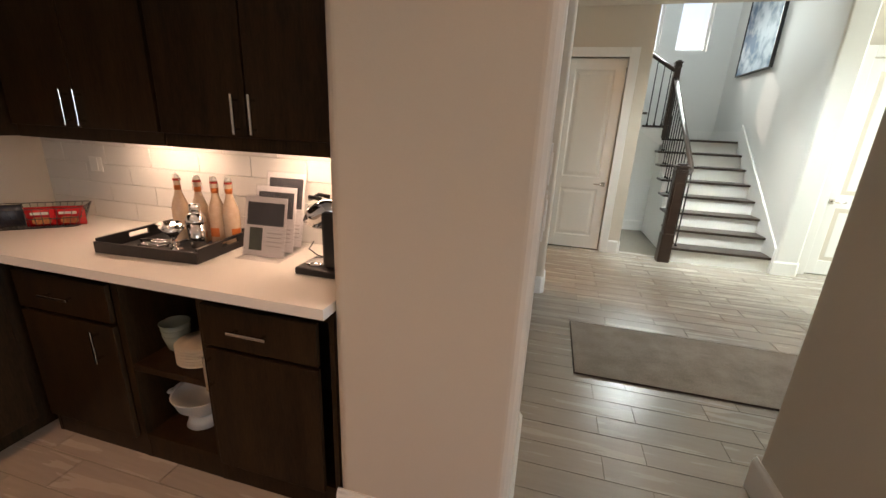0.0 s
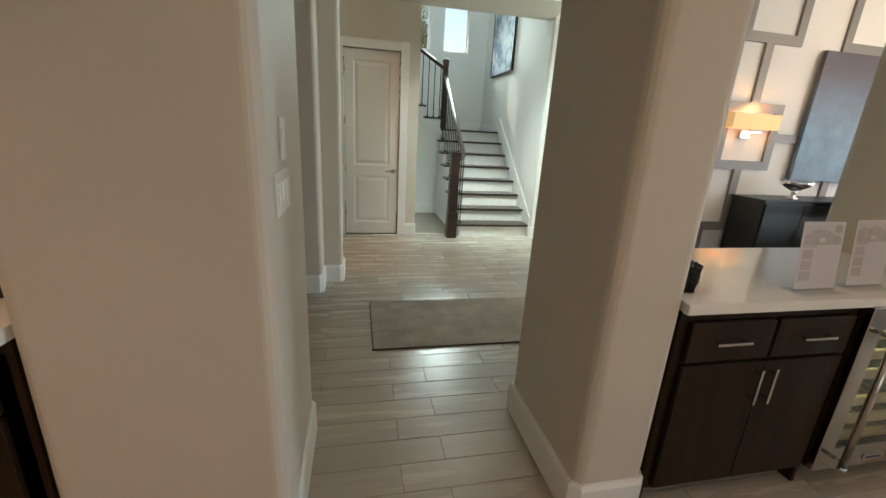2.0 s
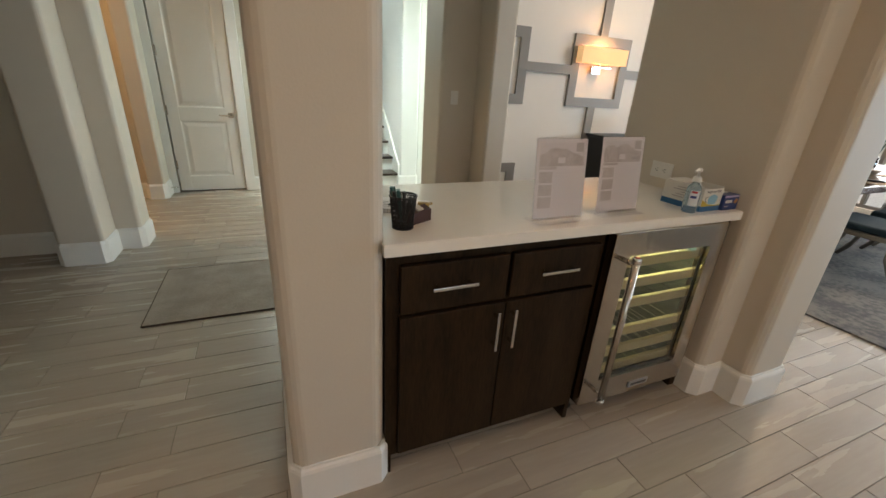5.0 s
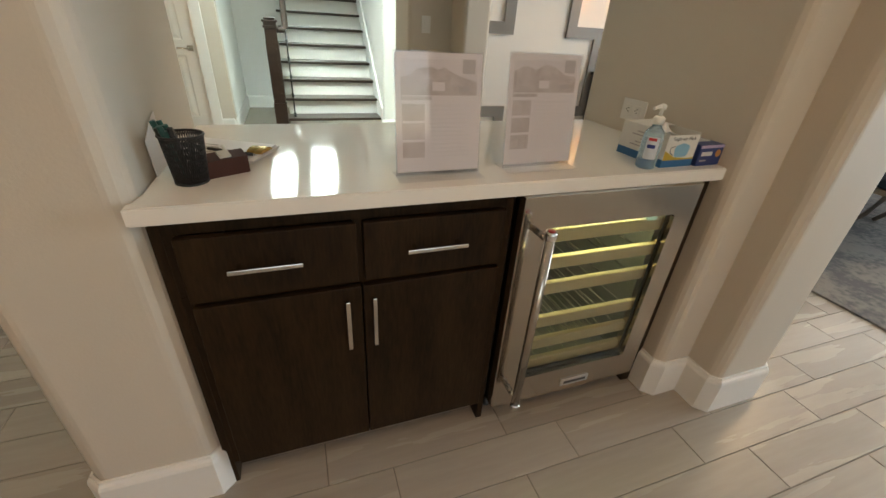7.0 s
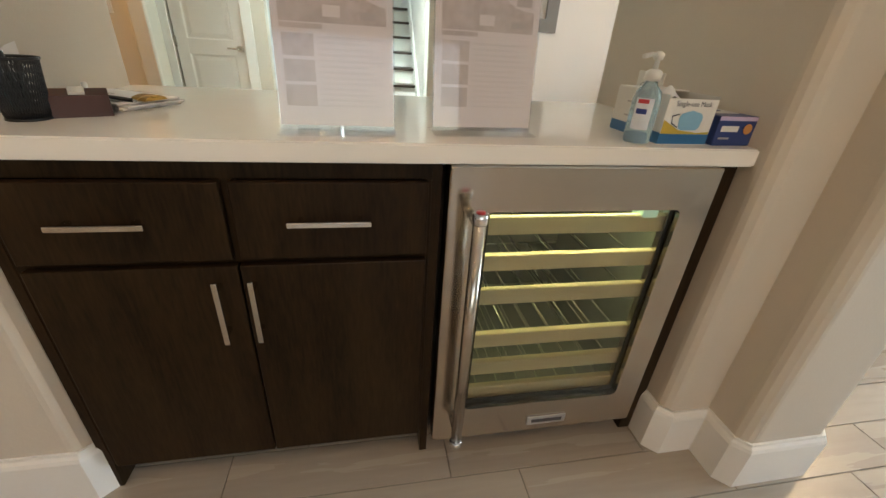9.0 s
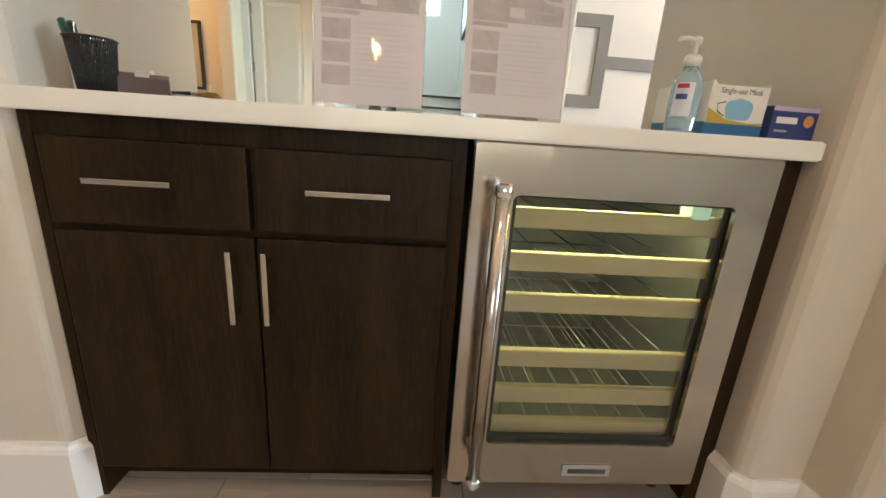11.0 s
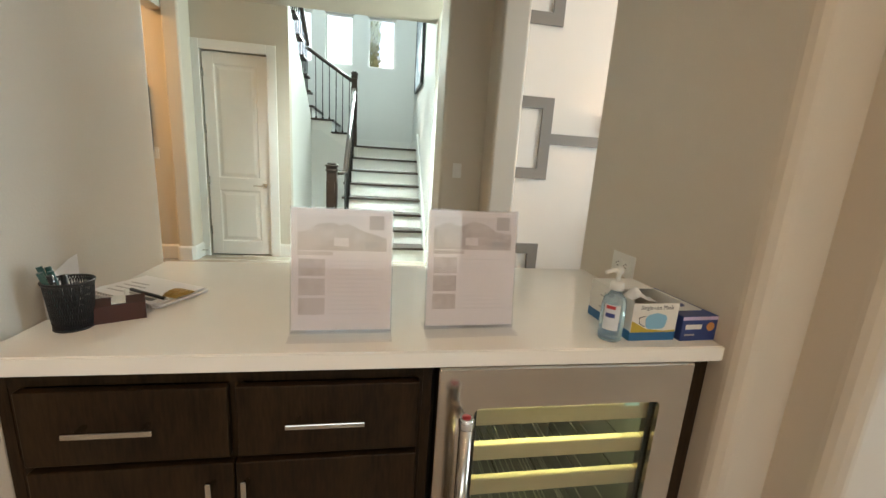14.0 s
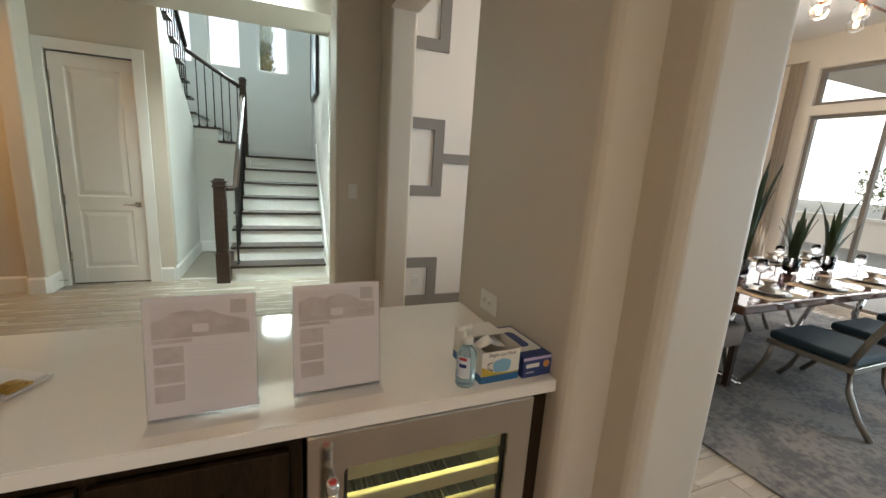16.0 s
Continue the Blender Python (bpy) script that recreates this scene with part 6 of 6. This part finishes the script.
solid("patio_column", box(11.2, 11.75, 1.0, 1.55, -0.06, 3.1, 0.02), M_STUCCO, "pale stucco patio column outside the dining window", "column")
solid("patio_roof", box(9.2, 12.2, -3.0, 4.0, 3.1, 3.35), M_STUCCO, "pale patio roof beam outside the dining window", "roof")
solid("patio_slab", box(8.75, 13.0, -4.0, 6.0, -0.06, -0.02), plain("pale_concrete", (0.45, 0.43, 0.39), 0.85, scale=2), "pale concrete patio", "pavement", "structure")
gw = base("garden_wall", 17.0, 4.0, -0.06, "low pale garden wall beyond the patio", "wall")
part("wall", box(-0.15, 0.15, -12, 12, 0, 0.8), M_STUCCO, gw)
part("coping", box(-0.2, 0.2, -12, 12, 0.8, 0.88), M_STUCCO, gw)


def bush(x, y, r, seed):
    b = base("shrub", x, y, -0.06, "loose green shrub beyond the patio", "shrub", "garden shrubs")
    q = random.Random(seed)
    part("trunk", lathe([(0.09, 0.0), (0.06, r * 0.6), (0.02, r * 1.2), (0.0, r * 1.25)], 0, 0, 8), plain("shrub_bark", (0.12, 0.09, 0.07), 0.9), b)
    vv, ff = [], []
    for k in range(3200):
        d = Vector((q.gauss(0, 1), q.gauss(0, 1), q.gauss(0, 0.8))).normalized() * r * q.uniform(0.4, 1.0)
        c = d + Vector((0, 0, r * 1.25))
        c += Vector((noise.noise(c * 1.7), noise.noise(c * 1.3 + Vector((5, 0, 0))), 0)) * 0.5
        a, s = Vector((q.gauss(0, 1), q.gauss(0, 1), q.gauss(0, 1))).normalized() * 0.12, Vector((q.gauss(0, 1), q.gauss(0, 1), q.gauss(0, 1))).normalized() * 0.05
        n = len(vv)
        vv += [c, c + a * 0.5 + s, c + a, c + a * 0.5 - s]
        ff.append((n, n + 1, n + 2, n + 3))
    me = bpy.data.meshes.new("crown")
    me.from_pydata(vv, [], ff)
    me.materials.append(M_NEEDLE)
    cr = new("crown", me)
    cr.parent = b
    tagged(cr, kind="stuff")


for k, (x, y, r) in enumerate(((33.0, 11.5, 1.7), (36.0, 8.6, 1.5))):
    bush(x, y, r, k)

hz = bpy.data.materials.new("bright_hazy_sky")
hz.use_nodes = True
hz.node_tree.nodes["Principled BSDF"].inputs["Emission Color"].default_value = (0.86, 0.94, 1.0, 1)
hz.node_tree.nodes["Principled BSDF"].inputs["Emission Strength"].default_value = 1.6
solid("backdrop", box(80, 80.5, -80, 110, -0.06, 60), hz, "bright hazy sky beyond the garden", "backdrop", "structure")

# ---- tiles: backsplash, then floor ----
def tile_mesh(name, w, d, h, bevel, material):
    """A flat tile with a small bevel, centred, its top at h."""
    a, b = w / 2, d / 2
    v = [(-a, -b, 0), (a, -b, 0), (a, b, 0), (-a, b, 0), (-a, -b, h - bevel), (a, -b, h - bevel), (a, b, h - bevel), (-a, b, h - bevel),
         (-a + bevel, -b + bevel, h), (a - bevel, -b + bevel, h), (a - bevel, b - bevel, h), (-a + bevel, b - bevel, h)]
    f = [(0, 1, 5, 4), (1, 2, 6, 5), (2, 3, 7, 6), (3, 0, 4, 7), (4, 5, 9, 8), (5, 6, 10, 9), (6, 7, 11, 10), (7, 4, 8, 11), (8, 9, 10, 11)]
    me = bpy.data.meshes.new(name)
    me.from_pydata(v, [], f)
    me.materials.append(material)
    return me


bs = solid("backsplash", box(-2.699, -0.617, 1.657, 1.6595, 0.915, 1.40), plain("pale_tile_grout", (0.66, 0.64, 0.61), 0.8), "white glazed tile backsplash over the kitchen worktop", "backsplash", "structure")
full = tile_mesh("splash_tile", 0.297, 0.095, 0.006, 0.0015, M_SPLASH)
for r in range(5):
    z = 0.916 + 0.098 * r + 0.0475
    x = -2.698 - (0.15 if r % 2 else 0.0)
    while x < -0.62:
        a, b = max(x, -2.697), min(x + 0.297, -0.6185)
        if b - a > 0.02:
            me = full if b - a > 0.296 else tile_mesh("splash_tile", b - a, 0.095, 0.006, 0.0015, M_SPLASH)
            t_ = new("tile", me)
            t_.parent = bs
            t_.matrix_basis = pose((a + b) / 2, 1.657, z, 90, 0, 0)
        x += 0.30

fl = solid("floor", box(-4.15, 8.75, -4.75, 8.36, -0.06, -0.0035), M_GROUT, "pale greige porcelain plank tile floor with grey joints", "floor", "structure")
TWD, TLN, TH = 0.147, 0.605, 0.0035
full = tile_mesh("floor_tile", TLN - 0.0032, TWD - 0.0032, TH, 0.001, M_TILE)
near = []
rest_v, rest_f = [], []
r0 = 1.304
for k in range(-41, 29):
    y = r0 + TWD * (k + 0.5)
    x = (0.405 if k % 2 == 0 else 0.607) - TLN * 8 + 0.01 * math.sin(k * 12.9)
    while x < 8.75:
        cx = x + TLN / 2
        if cx > -4.1 and not (y > 5.5 and (cx < 0.8 or cx > 3.0)):
            if (-0.7 < cx < 2.7 and 1.1 < y < 4.2) or (0.8 < cx < 4.4 and 0.1 < y <= 1.1):
                near.append((cx, y))
            else:
                n = len(rest_v)
                a, b = TLN / 2 - 0.0016, TWD / 2 - 0.0016
                rest_v += [(cx + sx * a, y + sy * b, -0.0035) for sx, sy in ((-1, -1), (1, -1), (1, 1), (-1, 1))]
                rest_v += [(cx + sx * (a - 0.001), y + sy * (b - 0.001), 0.0) for sx, sy in ((-1, -1), (1, -1), (1, 1), (-1, 1))]
                rest_f += [(n + 4, n + 5, n + 6, n + 7)] + [(n + i, n + (i + 1) % 4, n + 4 + (i + 1) % 4, n + 4 + i) for i in range(4)]
        x += TLN
for cx, y in near:
    t_ = new("tile", full)
    t_.parent = fl
    t_.matrix_basis = pose(cx, y, -0.0035, 0, 0, 0)
me = bpy.data.meshes.new("far_tiles")
me.from_pydata(rest_v, [], rest_f)
me.materials.append(M_TILE_FAR)
ft = new("far_tiles", me)
ft.parent = fl
tagged(ft, kind="stuff")
